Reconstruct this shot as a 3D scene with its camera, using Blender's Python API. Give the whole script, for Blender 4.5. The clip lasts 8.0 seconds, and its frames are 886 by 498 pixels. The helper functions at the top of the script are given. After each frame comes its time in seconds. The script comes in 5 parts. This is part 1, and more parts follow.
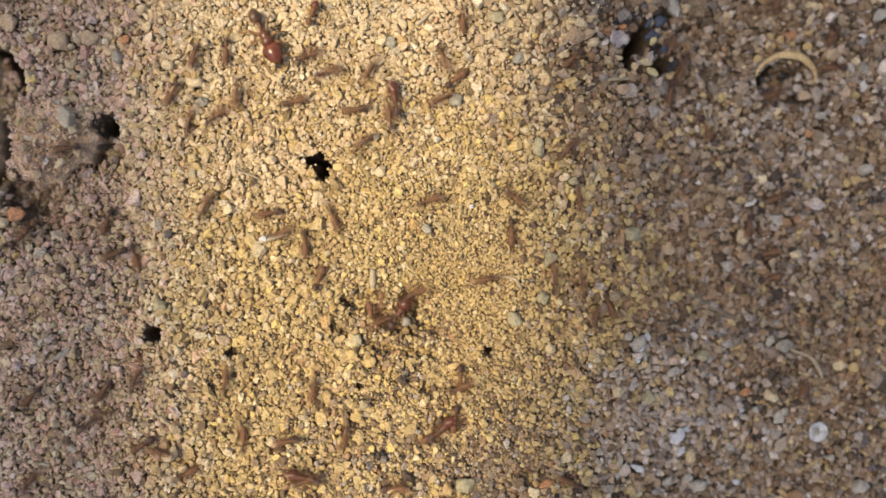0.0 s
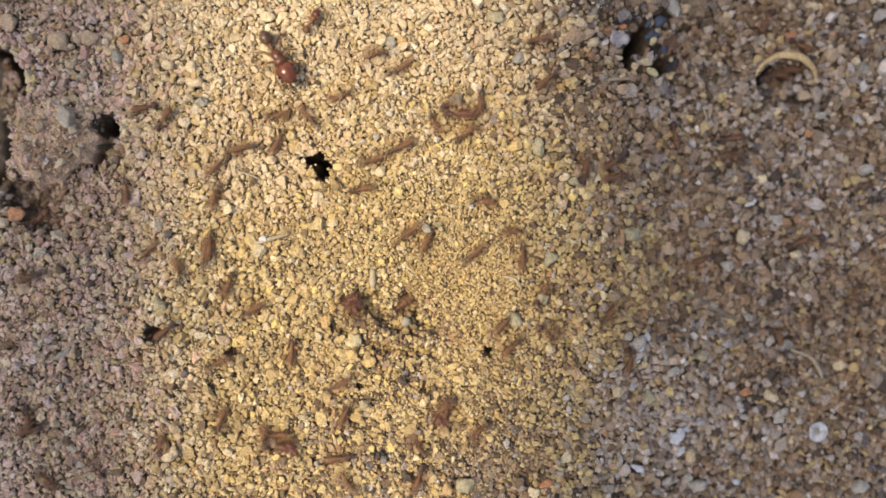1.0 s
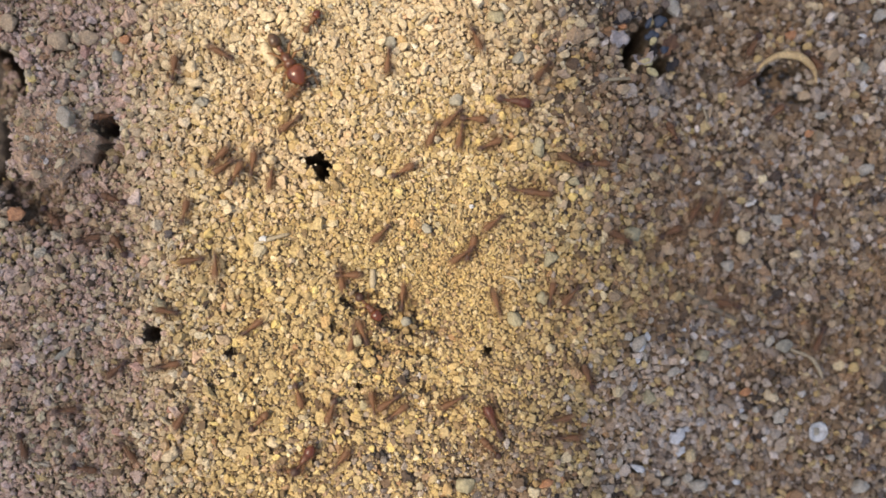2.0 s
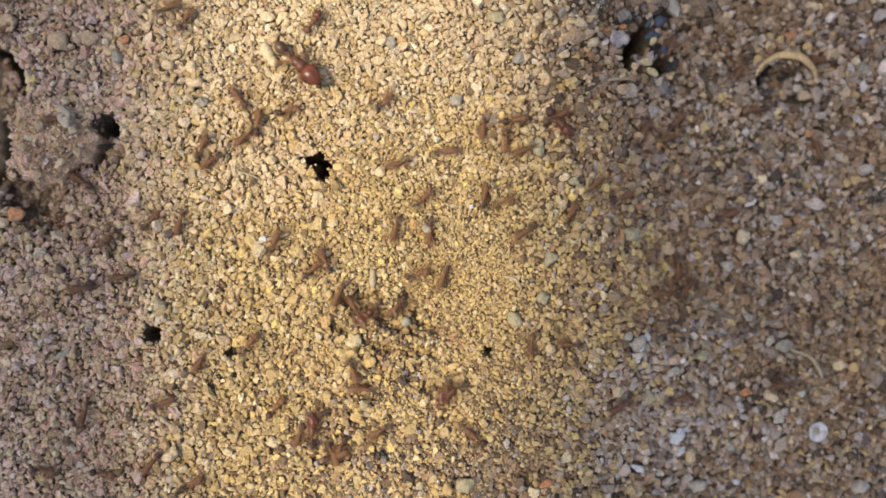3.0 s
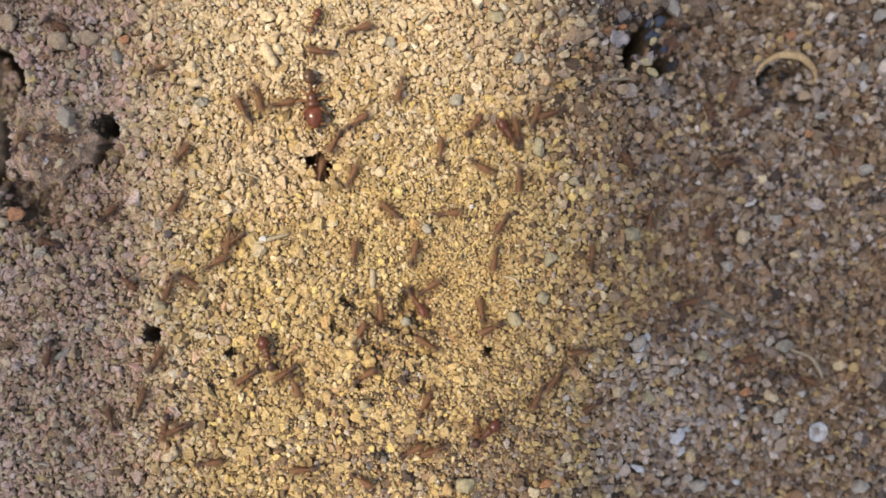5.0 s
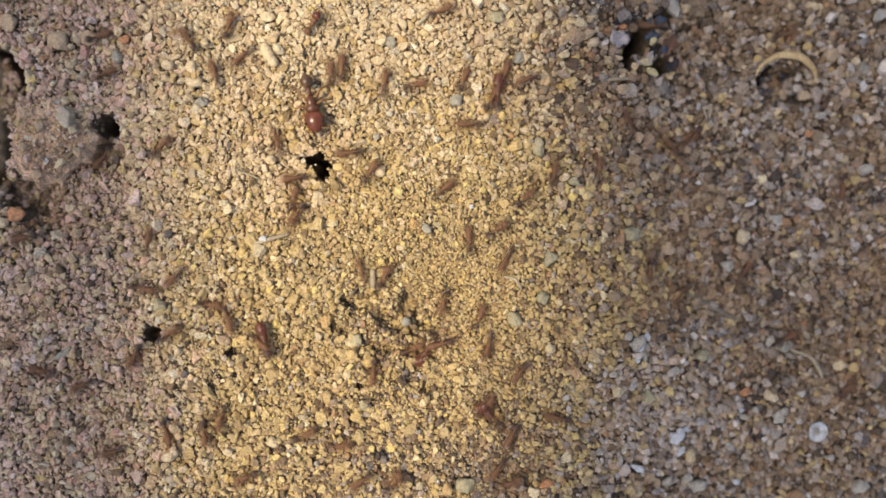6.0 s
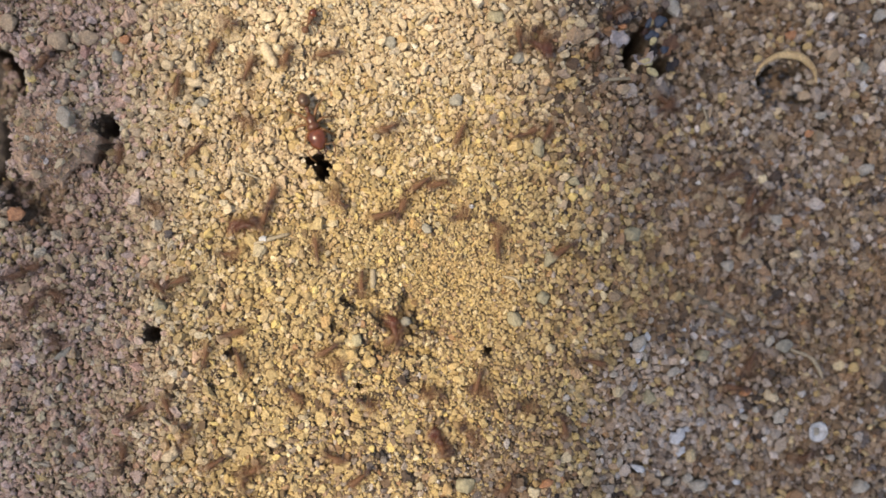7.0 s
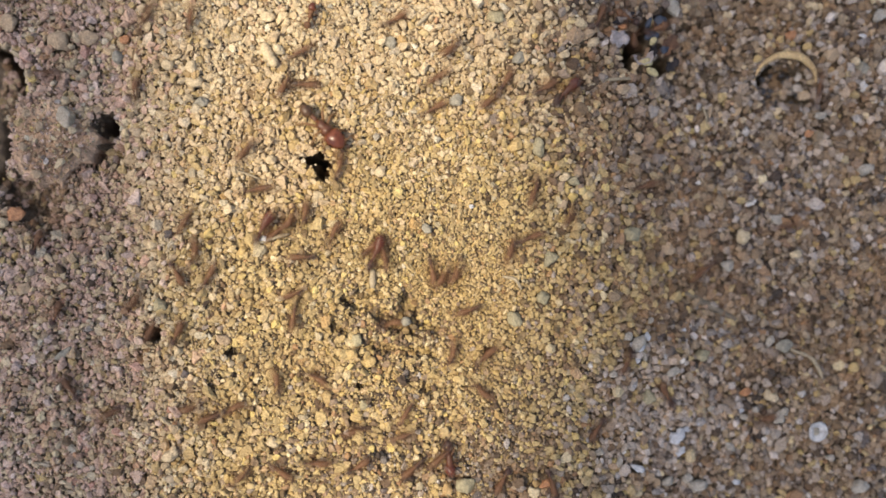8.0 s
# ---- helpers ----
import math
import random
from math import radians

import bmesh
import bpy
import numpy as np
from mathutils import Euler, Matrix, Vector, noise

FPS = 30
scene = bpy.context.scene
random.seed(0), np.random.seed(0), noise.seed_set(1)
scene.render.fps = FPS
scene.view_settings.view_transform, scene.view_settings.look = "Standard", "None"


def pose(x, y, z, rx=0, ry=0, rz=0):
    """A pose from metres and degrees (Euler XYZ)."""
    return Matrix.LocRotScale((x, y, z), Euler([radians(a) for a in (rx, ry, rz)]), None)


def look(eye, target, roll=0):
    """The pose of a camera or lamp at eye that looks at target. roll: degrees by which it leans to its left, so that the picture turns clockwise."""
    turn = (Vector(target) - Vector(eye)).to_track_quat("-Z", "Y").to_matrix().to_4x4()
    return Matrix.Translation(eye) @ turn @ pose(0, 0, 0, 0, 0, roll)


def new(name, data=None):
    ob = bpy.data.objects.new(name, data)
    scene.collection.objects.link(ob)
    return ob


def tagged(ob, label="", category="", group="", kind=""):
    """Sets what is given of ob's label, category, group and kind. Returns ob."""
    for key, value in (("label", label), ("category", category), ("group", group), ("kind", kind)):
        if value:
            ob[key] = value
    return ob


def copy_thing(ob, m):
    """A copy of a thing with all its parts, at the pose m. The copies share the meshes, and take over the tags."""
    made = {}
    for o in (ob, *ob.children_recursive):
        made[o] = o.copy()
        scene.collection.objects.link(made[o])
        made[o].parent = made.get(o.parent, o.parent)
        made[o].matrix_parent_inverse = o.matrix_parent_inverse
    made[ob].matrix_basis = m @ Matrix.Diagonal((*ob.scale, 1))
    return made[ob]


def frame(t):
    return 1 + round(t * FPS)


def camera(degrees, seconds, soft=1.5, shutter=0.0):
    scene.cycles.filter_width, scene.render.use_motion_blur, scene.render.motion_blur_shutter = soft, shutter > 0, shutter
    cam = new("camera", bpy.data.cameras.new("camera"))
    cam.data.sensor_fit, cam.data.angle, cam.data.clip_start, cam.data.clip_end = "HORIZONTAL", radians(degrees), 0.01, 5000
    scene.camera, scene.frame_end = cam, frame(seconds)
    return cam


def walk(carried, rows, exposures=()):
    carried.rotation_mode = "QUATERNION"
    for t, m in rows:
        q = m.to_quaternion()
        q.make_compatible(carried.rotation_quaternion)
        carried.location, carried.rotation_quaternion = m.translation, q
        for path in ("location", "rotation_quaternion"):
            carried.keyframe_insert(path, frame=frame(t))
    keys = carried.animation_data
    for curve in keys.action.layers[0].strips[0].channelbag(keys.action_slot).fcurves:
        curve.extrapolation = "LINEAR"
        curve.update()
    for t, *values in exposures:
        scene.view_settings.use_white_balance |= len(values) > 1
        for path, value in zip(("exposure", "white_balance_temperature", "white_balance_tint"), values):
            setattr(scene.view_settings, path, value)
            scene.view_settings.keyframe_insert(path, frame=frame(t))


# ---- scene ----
# The ground of an ant nest seen from straight above, about 80 mm across.
MM = 0.001

# camera: held still above the soil
cam = camera(60, 8.0, soft=1.6, shutter=3.2)
HELD = pose(0, 0, 69.28 * MM)
walk(cam, [(0.0, HELD), (8.0, HELD)],
     exposures=[(0.0, 1.03, 6950, 10), (0.5, 1.15, 6750, 10), (1.0, 1.08, 6600, 10), (1.5, 1.06, 6500, 10), (3.0, 1.02, 6500, 10), (4.5, 1.01, 6500, 10), (6.5, 0.98, 6500, 10), (7.0, 0.99, 6500, 10), (7.5, 1.03, 6500, 10), (8.0, 1.03, 6500, 10)])
cam.data.dof.use_dof, cam.data.dof.focus_distance, cam.data.dof.aperture_fstop = True, 0.0690, 7.6

# daylight: a slit of sun between two added, unseen boards, open sky in their shade
SUN_WAY = Vector((-0.45, -0.06, 0.89)).normalized()
world = bpy.data.worlds.new("sky")
scene.world = world
world.use_nodes = True
sky = world.node_tree.nodes.new("ShaderNodeTexSky")
sky.sky_type, sky.sun_disc = "NISHITA", False
sky.air_density, sky.dust_density, sky.ozone_density = 0.8, 2.9, 0.5
sky.sun_elevation = math.asin(SUN_WAY.z)
sky.sun_rotation = math.atan2(SUN_WAY.x, SUN_WAY.y)
background = world.node_tree.nodes["Background"]
background.inputs["Strength"].default_value = 0.128
world.node_tree.links.new(sky.outputs["Color"], background.inputs["Color"])
sun = new("sun", bpy.data.lights.new("sun", "SUN"))
sun.data.energy, sun.data.angle, sun.data.color = 2.35, radians(0.5), (1.0, 0.86, 0.62)
sun.matrix_world = look(SUN_WAY * 3, (0, 0, 0))


# ---- materials ----
def material(name):
    m = bpy.data.materials.new(name)
    m.use_nodes = True
    return m, m.node_tree.nodes, m.node_tree.links, m.node_tree.nodes["Principled BSDF"]


def ramp(nodes, stops, mode="LINEAR"):
    r = nodes.new("ShaderNodeValToRGB")
    r.color_ramp.interpolation = mode
    while len(r.color_ramp.elements) < len(stops):
        r.color_ramp.elements.new(0.5)
    for e, (p, c) in zip(r.color_ramp.elements, stops):
        e.position, e.color = p, (*c, 1)
    return r


def noise_node(nodes, links, scale, detail=3, rough=0.6):
    co = nodes.new("ShaderNodeTexCoord")
    n = nodes.new("ShaderNodeTexNoise")
    n.inputs["Scale"].default_value, n.inputs["Detail"].default_value, n.inputs["Roughness"].default_value = scale, detail, rough
    links.new(co.outputs["Object"], n.inputs["Vector"])
    return n


def mix(nodes, links, fac, a, b, mode="MIX"):
    m = nodes.new("ShaderNodeMix")
    m.data_type, m.blend_type, m.clamp_factor = "RGBA", mode, True
    for socket, value in ((m.inputs[0], fac), (m.inputs[6], a), (m.inputs[7], b)):
        if hasattr(value, "links"):
            links.new(value, socket)
        elif isinstance(value, tuple):
            socket.default_value = (*value, 1)
        else:
            socket.default_value = value
    return m.outputs[2]


def bump(nodes, links, height, bsdf, strength=0.5, distance=0.0001):
    b = nodes.new("ShaderNodeBump")
    b.inputs["Strength"].default_value, b.inputs["Distance"].default_value = strength, distance
    links.new(height, b.inputs["Height"])
    links.new(b.outputs["Normal"], bsdf.inputs["Normal"])


def sand_material(name, stops, patch, patch_amount, rust=0.15):
    """Mixed mineral grains: one colour a grain, mottled, tinted in broad patches and in smaller rusty ones."""
    m, n, l, p = material(name)
    geo = n.new("ShaderNodeNewGeometry")
    r = ramp(n, stops)
    l.new(geo.outputs["Random Per Island"], r.inputs[0])
    broad = noise_node(n, l, 70, 2)
    br = ramp(n, [(0.42, (0, 0, 0)), (0.68, (1, 1, 1))])
    l.new(broad.outputs["Fac"], br.inputs[0])
    scaled = n.new("ShaderNodeMath")
    scaled.operation, scaled.inputs[1].default_value = "MULTIPLY", patch_amount
    l.new(br.outputs[0], scaled.inputs[0])
    tinted = mix(n, l, scaled.outputs[0], r.outputs[0], patch)
    small = noise_node(n, l, 240, 3)
    sr = ramp(n, [(0.5, (0, 0, 0)), (0.66, (rust, rust, rust))])
    l.new(small.outputs["Fac"], sr.inputs[0])
    tinted = mix(n, l, sr.outputs[0], tinted, (0.42, 0.235, 0.10))
    fine = noise_node(n, l, 5200, 5, 0.72)
    fr = ramp(n, [(0.3, (0.56, 0.53, 0.51)), (0.68, (1.22, 1.19, 1.17))])
    l.new(fine.outputs["Fac"], fr.inputs[0])
    l.new(mix(n, l, 1.0, tinted, fr.outputs[0], "MULTIPLY"), p.inputs["Base Color"])
    gloss = ramp(n, [(0.0, (0.8, 0.8, 0.8)), (0.78, (0.72, 0.72, 0.72)), (0.87, (0.14, 0.14, 0.14))])
    l.new(geo.outputs["Random Per Island"], gloss.inputs[0])
    l.new(gloss.outputs[0], p.inputs["Roughness"])
    bump(n, l, fine.outputs["Fac"], p, 0.85, 0.00015)
    return m


def earth_material(name, dark, light, scale=500, rough=0.9, relief=0.0002):
    m, n, l, p = material(name)
    a = noise_node(n, l, scale, 5, 0.65)
    b = noise_node(n, l, scale * 7, 3)
    r = ramp(n, [(0.3, dark), (0.7, light)])
    l.new(a.outputs["Fac"], r.inputs[0])
    fr = ramp(n, [(0.3, (0.6, 0.58, 0.56)), (0.7, (1.1, 1.1, 1.1))])
    l.new(b.outputs["Fac"], fr.inputs[0])
    l.new(mix(n, l, 1.0, r.outputs[0], fr.outputs[0], "MULTIPLY"), p.inputs["Base Color"])
    p.inputs["Roughness"].default_value = rough
    bump(n, l, b.outputs["Fac"], p, 0.7, relief)
    return m


def chitin_material(name, dark, light, rough=0.25, coat=0.0, shine=0.35):
    m, n, l, p = material(name)
    a = noise_node(n, l, 1500, 4)
    r = ramp(n, [(0.34, dark), (0.66, light)])
    l.new(a.outputs["Fac"], r.inputs[0])
    l.new(r.outputs[0], p.inputs["Base Color"])
    p.inputs["Roughness"].default_value = rough
    p.inputs["Specular IOR Level"].default_value = shine
    p.inputs["Coat Weight"].default_value = coat
    p.inputs["Coat Roughness"].default_value = 0.12
    fine = noise_node(n, l, 5200, 3)
    bump(n, l, fine.outputs["Fac"], p, 0.35, 0.00006)
    return m


SAND = sand_material("golden_sand", [
    (0.0, (0.052, 0.035, 0.022)), (0.06, (0.153, 0.100, 0.055)), (0.11, (0.347, 0.252, 0.114)), (0.3, (0.454, 0.344, 0.155)), (0.48, (0.500, 0.382, 0.181)),
    (0.62, (0.420, 0.317, 0.157)), (0.71, (0.613, 0.482, 0.244)), (0.76, (0.634, 0.500, 0.184)), (0.84, (0.440, 0.287, 0.114)), (0.89, (0.381, 0.328, 0.210)),
    (0.95, (0.721, 0.606, 0.362)), (1.0, (0.360, 0.199, 0.096))], (0.481, 0.348, 0.138), 0.45)
SAND_PALE = sand_material("pale_sand", [
    (0.0, (0.396, 0.297, 0.169)), (0.2, (0.541, 0.430, 0.252)), (0.4, (0.626, 0.509, 0.304)), (0.58, (0.521, 0.419, 0.264)),
    (0.74, (0.645, 0.552, 0.358)), (0.84, (0.563, 0.387, 0.200)), (0.92, (0.439, 0.398, 0.296)), (0.97, (0.730, 0.662, 0.474)),
    (1.0, (0.500, 0.286, 0.159))], (0.539, 0.394, 0.226), 0.5)
# the pale sand again, with the mauve cast of the shade in its colours
SAND_SHADE_ROSE = sand_material("rose_shade_sand", [
    (0.0, (0.281, 0.178, 0.120)), (0.15, (0.509, 0.362, 0.260)), (0.35, (0.649, 0.474, 0.348)), (0.5, (0.541, 0.383, 0.286)),
    (0.65, (0.693, 0.541, 0.421)), (0.76, (0.595, 0.383, 0.260)), (0.86, (0.433, 0.352, 0.301)), (0.94, (0.757, 0.612, 0.498)),
    (1.0, (0.497, 0.265, 0.181))], (0.551, 0.372, 0.265), 0.5, 0.4)
# brown and orange grit, its colours also lowered to deepen the shade
SAND_GREY_SHADE = sand_material("mixed_shaded_grit", [
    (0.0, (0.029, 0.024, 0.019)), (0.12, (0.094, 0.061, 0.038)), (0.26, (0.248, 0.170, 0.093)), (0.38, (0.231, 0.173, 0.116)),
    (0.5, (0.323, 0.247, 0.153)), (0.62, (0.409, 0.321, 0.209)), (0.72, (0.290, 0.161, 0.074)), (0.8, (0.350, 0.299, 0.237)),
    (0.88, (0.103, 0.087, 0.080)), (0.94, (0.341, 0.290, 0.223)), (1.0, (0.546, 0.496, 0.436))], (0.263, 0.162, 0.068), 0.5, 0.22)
SAND_ASH = sand_material("ash_grey_grit", [
    (0.0, (0.113, 0.092, 0.074)), (0.2, (0.362, 0.270, 0.177)), (0.4, (0.496, 0.415, 0.316)), (0.55, (0.338, 0.280, 0.220)),
    (0.7, (0.587, 0.495, 0.391)), (0.8, (0.440, 0.285, 0.139)), (0.88, (0.700, 0.618, 0.525)), (0.94, (0.180, 0.156, 0.135)),
    (1.0, (0.779, 0.753, 0.675))], (0.451, 0.371, 0.279), 0.4)
SOIL = earth_material("packed_soil", (0.10, 0.073, 0.044), (0.24, 0.175, 0.105), 900, 0.9, 0.0004)
CLOD = earth_material("cemented_earth", (0.45, 0.285, 0.165), (0.73, 0.50, 0.31), 420, 0.9, 0.0006)
BOARD = earth_material("grey_board", (0.18, 0.14, 0.10), (0.30, 0.24, 0.18), 40)
ANT_RED = chitin_material("glossy_red_chitin", (0.065, 0.018, 0.008), (0.145, 0.042, 0.016), 0.24, 0.12)
ANT_BROWN = chitin_material("brown_chitin", (0.102, 0.050, 0.024), (0.172, 0.084, 0.040), 0.45, 0.0, 0.2)
ANT_DARK = chitin_material("dark_brown_chitin", (0.035, 0.017, 0.011), (0.065, 0.030, 0.018), 0.4)
LEG = chitin_material("amber_leg_chitin", (0.11, 0.053, 0.024), (0.19, 0.09, 0.04), 0.5, 0.0, 0.2)
EYE = chitin_material("black_eye", (0.01, 0.008, 0.008), (0.02, 0.015, 0.012), 0.15)
STONES = {
    "ochre": earth_material("ochre_stone", (0.48, 0.33, 0.13), (0.64, 0.455, 0.19), 700, 0.7),
    "cream": earth_material("cream_stone", (0.52, 0.40, 0.23), (0.68, 0.54, 0.33), 700, 0.65),
    "grey": earth_material("grey_stone", (0.32, 0.27, 0.15), (0.46, 0.395, 0.235), 700, 0.7),
    "blue": earth_material("blue_grey_stone", (0.24, 0.215, 0.155), (0.38, 0.345, 0.26), 800, 0.6),
    "orange": earth_material("orange_stone", (0.40, 0.175, 0.07), (0.56, 0.285, 0.13), 700, 0.7),
    "tan": earth_material("tan_stone", (0.40, 0.28, 0.16), (0.56, 0.41, 0.25), 700, 0.8),
    "lilac": earth_material("lilac_grey_stone", (0.33, 0.285, 0.215), (0.50, 0.445, 0.35), 700, 0.6),
    "slate": earth_material("dark_blue_slate", (0.03, 0.038, 0.055), (0.07, 0.085, 0.115), 700, 0.5),
    "iron": earth_material("dark_iron_grit", (0.085, 0.08, 0.078), (0.19, 0.18, 0.175), 900, 0.6),
    "chalk": earth_material("chalk_grey_stone", (0.38, 0.31, 0.21), (0.54, 0.455, 0.33), 700, 0.45),
    "white": earth_material("white_quartz", (0.46, 0.46, 0.45), (0.70, 0.69, 0.67), 900, 0.35),
}


# ---- ground ----
def smooth(a, b, x):
    t = np.clip((x - a) / (b - a), 0, 1)
    return t * t * (3 - 2 * t)


def rough_noise(x, y, scale, seed):
    """Sum of turned sines: a quick smooth relief for arrays, -1 to 1."""
    r = np.random.RandomState(seed)
    total = 0
    for i in range(9):
        a, k, ph = r.uniform(0, 6.283), r.uniform(0.6, 2.2) / scale, r.uniform(0, 6.283)
        total = total + np.sin((np.cos(a) * x + np.sin(a) * y) * k * 6.283 + ph)
    return total / 9 * 1.6


# entrances, deep gaps and shallow pits: centre x, y, half width, half height, turn, depth, raggedness (mm)
HOLES = [
    (-12.15, 8.08, 0.62, 0.44, 0.15, 9.0, 0.3), (-11.45, 8.65, 0.42, 0.68, -0.3, 9.0, 0.3), (-10.98, 7.6, 0.7, 0.8, 0.35, 9.0, 0.35), (-11.17, 6.5, 0.42, 0.5, 0.3, 7.0, 0.2), (-10.35, 6.75, 0.32, 0.4, 0.6, 5.0, 0.2),
    (-26.18, -7.72, 0.9, 0.78, 0.7, 8.0, 0.12), (-30.75, 11.25, 1.0, 1.12, 0.3, 9.0, 0.15), (-31.85, 8.25, 0.58, 1.0, -0.15, 8.0, 0.2), (-31.1, 9.63, 0.5, 0.9, 0.35, 2.0, 0.2),
]
PITS_RIGHT = [
    (17.20, 18.00, 0.68, 1.25, -0.2, 9.0, 0.2), (18.10, 19.30, 0.75, 0.95, 0.3, 9.0, 0.2), (18.60, 20.50, 0.55, 0.9, -0.3, 9.0, 0.2), (20.30, 17.30, 1.0, 0.8, 0.3, 4.0, 0.3),
    (30.5, 16.5, 1.15, 0.8, 0.7, 6.0, 0.2), (33.3, 16.75, 0.9, 0.45, 0.1, 4.0, 0.2), (32.40, 15.3, 2.6, 2.1, -0.1, 1.8, 0.2), (20.7, 21.6, 1.0, 0.7, 0.2, 1.5, 0.3),
    (22.6, 20.6, 1.1, 0.6, 0.5, 1.2, 0.3), (14.9, 20.6, 0.8, 0.5, 0.3, 1.6, 0.3),
]
PITS_MIDDLE = [
    (-7.35, -4.80, 1.9, 1.3, 0.2, 1.3, 0.3), (-4.6, -6.6, 2.4, 0.9, -0.5, 1.2, 0.3), (-2.2, -9.4, 2.0, 0.6, -0.2, 1.0, 0.3), (-3.27, -5.31, 1.2, 1.2, 0.2, 1.4, 0.3),
    (-19.08, -9.23, 0.7, 0.4, 0.1, 1.6, 0.2), (4.18, -9.23, 0.5, 0.5, 0.0, 2.5, 0.2), (-1.4, -7.1, 1.6, 0.6, -0.3, 1.2, 0.3), (-5.6, -8.9, 1.8, 0.6, -0.2, 1.0, 0.3),
    (-7.35, -12.40, 0.9, 0.35, 0.1, 1.0, 0.2), (-1.48, -12.70, 0.6, 0.5, 0, 1.0, 0.2), (-9.2, -7.4, 1.6, 0.5, -0.6, 1.0, 0.3),
]
PITS_LEFT = [
    (-30.2, 9.4, 1.3, 2.2, 0.1, 1.3, 0.2), (-38.4, 4.9, 3.2, 1.7, -0.35, 2.3, 0.2), (-36.5, 2.6, 2.2, 1.2, 0.2, 1.1, 0.2),
]
PITS = PITS_RIGHT + PITS_MIDDLE + PITS_LEFT
# the edge of the sunken chamber beside the clod: y, x (mm)
CHAMBER_Y = (5.2, 7.2, 8.4, 10.7, 12.4, 14.0, 15.7, 17.0, 18.4, 19.6)
CHAMBER_X = (-42.5, -40.4, -39.8, -39.9, -39.9, -38.3, -38.2, -39.0, -40.1, -43.0)


def chamber_depth(x, y):
    edge = np.interp(y, CHAMBER_Y, CHAMBER_X, -60, -60) + 0.25 * rough_noise(x, y, 1.6, 21)
    return np.where(np.abs(x) < 60, 9.0 * smooth(-0.1, 0.4, edge - x) - 6.2 * smooth(1.3, 2.4, edge - x), 0)


def hole_depth(x, y):
    total = np.zeros(np.shape(x))
    for i, (cx, cy, w, h, turn, depth, rag) in enumerate(HOLES + PITS):
        dx, dy = x - cx, y - cy
        u, v = dx * math.cos(turn) + dy * math.sin(turn), dy * math.cos(turn) - dx * math.sin(turn)
        a = np.arctan2(v / h, u / w)
        edge = 1 + rag * (np.sin(3 * a + i) * 0.5 + np.sin(5 * a + 2 * i) * 0.5 + np.sin(8 * a + 3 * i) * 0.3)
        d = np.sqrt((u / w) ** 2 + (v / h) ** 2) / edge
        total = np.maximum(total, depth * (1 - smooth(0.72, 1.12, d)))
    return np.maximum(total, chamber_depth(x, y))


def relief(x, y):
    """Height of the soil in mm, without its holes."""
    h = -3.4 * smooth(9, 26, x) - 1.2 * smooth(24, 34, -x)
    h = h + 0.45 * rough_noise(x, y, 16, 1) + 0.22 * rough_noise(x, y, 5, 2) + 0.30 * rough_noise(x, y, 2.1, 3) + 0.13 * rough_noise(x, y, 1.0, 4)
    h = h - 0.5 * np.exp(-(((x + 4) / 6) ** 2 + ((y + 6) / 5) ** 2))
    return h


def ground_height(x, y):
    return relief(x, y) - hole_depth(x, y)


CLOD_X, CLOD_Y = -35.87, 9.84
CLOD_WIDE, CLOD_LONG, CLOD_TOP = 3.75, 3.95, 1.15


def clod_edge(a):
    return 1 + 0.09 * np.sin(3 * a + 1.5) + 0.07 * np.sin(5 * a + 2.0) + 0.05 * np.sin(9 * a) + 0.04 * np.sin(14 * a + 1) + 0.03 * np.sin(23 * a)


def clod_height(x, y):
    """Height of the clod's crust above its base in mm, 0 outside it."""
    dx, dy = x - CLOD_X, y - CLOD_Y
    a = np.arctan2(dy / CLOD_LONG, dx / CLOD_WIDE)
    d = np.sqrt((dx / CLOD_WIDE) ** 2 + (dy / CLOD_LONG) ** 2) / clod_edge(a)
    return np.where(d < 1, CLOD_TOP * np.clip(1 - d ** 4, 0, 1) ** 0.6, 0)


def mesh_from_arrays(name, co, faces, mat, smooth_faces=True):
    me = bpy.data.meshes.new(name)
    n, k = faces.shape
    me.vertices.add(len(co))
    me.vertices.foreach_set("co", co.astype(np.float32).ravel())
    me.loops.add(n * k)
    me.loops.foreach_set("vertex_index", faces.astype(np.int32).ravel())
    me.polygons.add(n)
    me.polygons.foreach_set("loop_start", np.arange(0, n * k, k, dtype=np.int32))
    me.polygons.foreach_set("use_smooth", np.full(n, smooth_faces))
    me.materials.append(mat)
    me.update(calc_edges=True)
    me.validate()
    return me


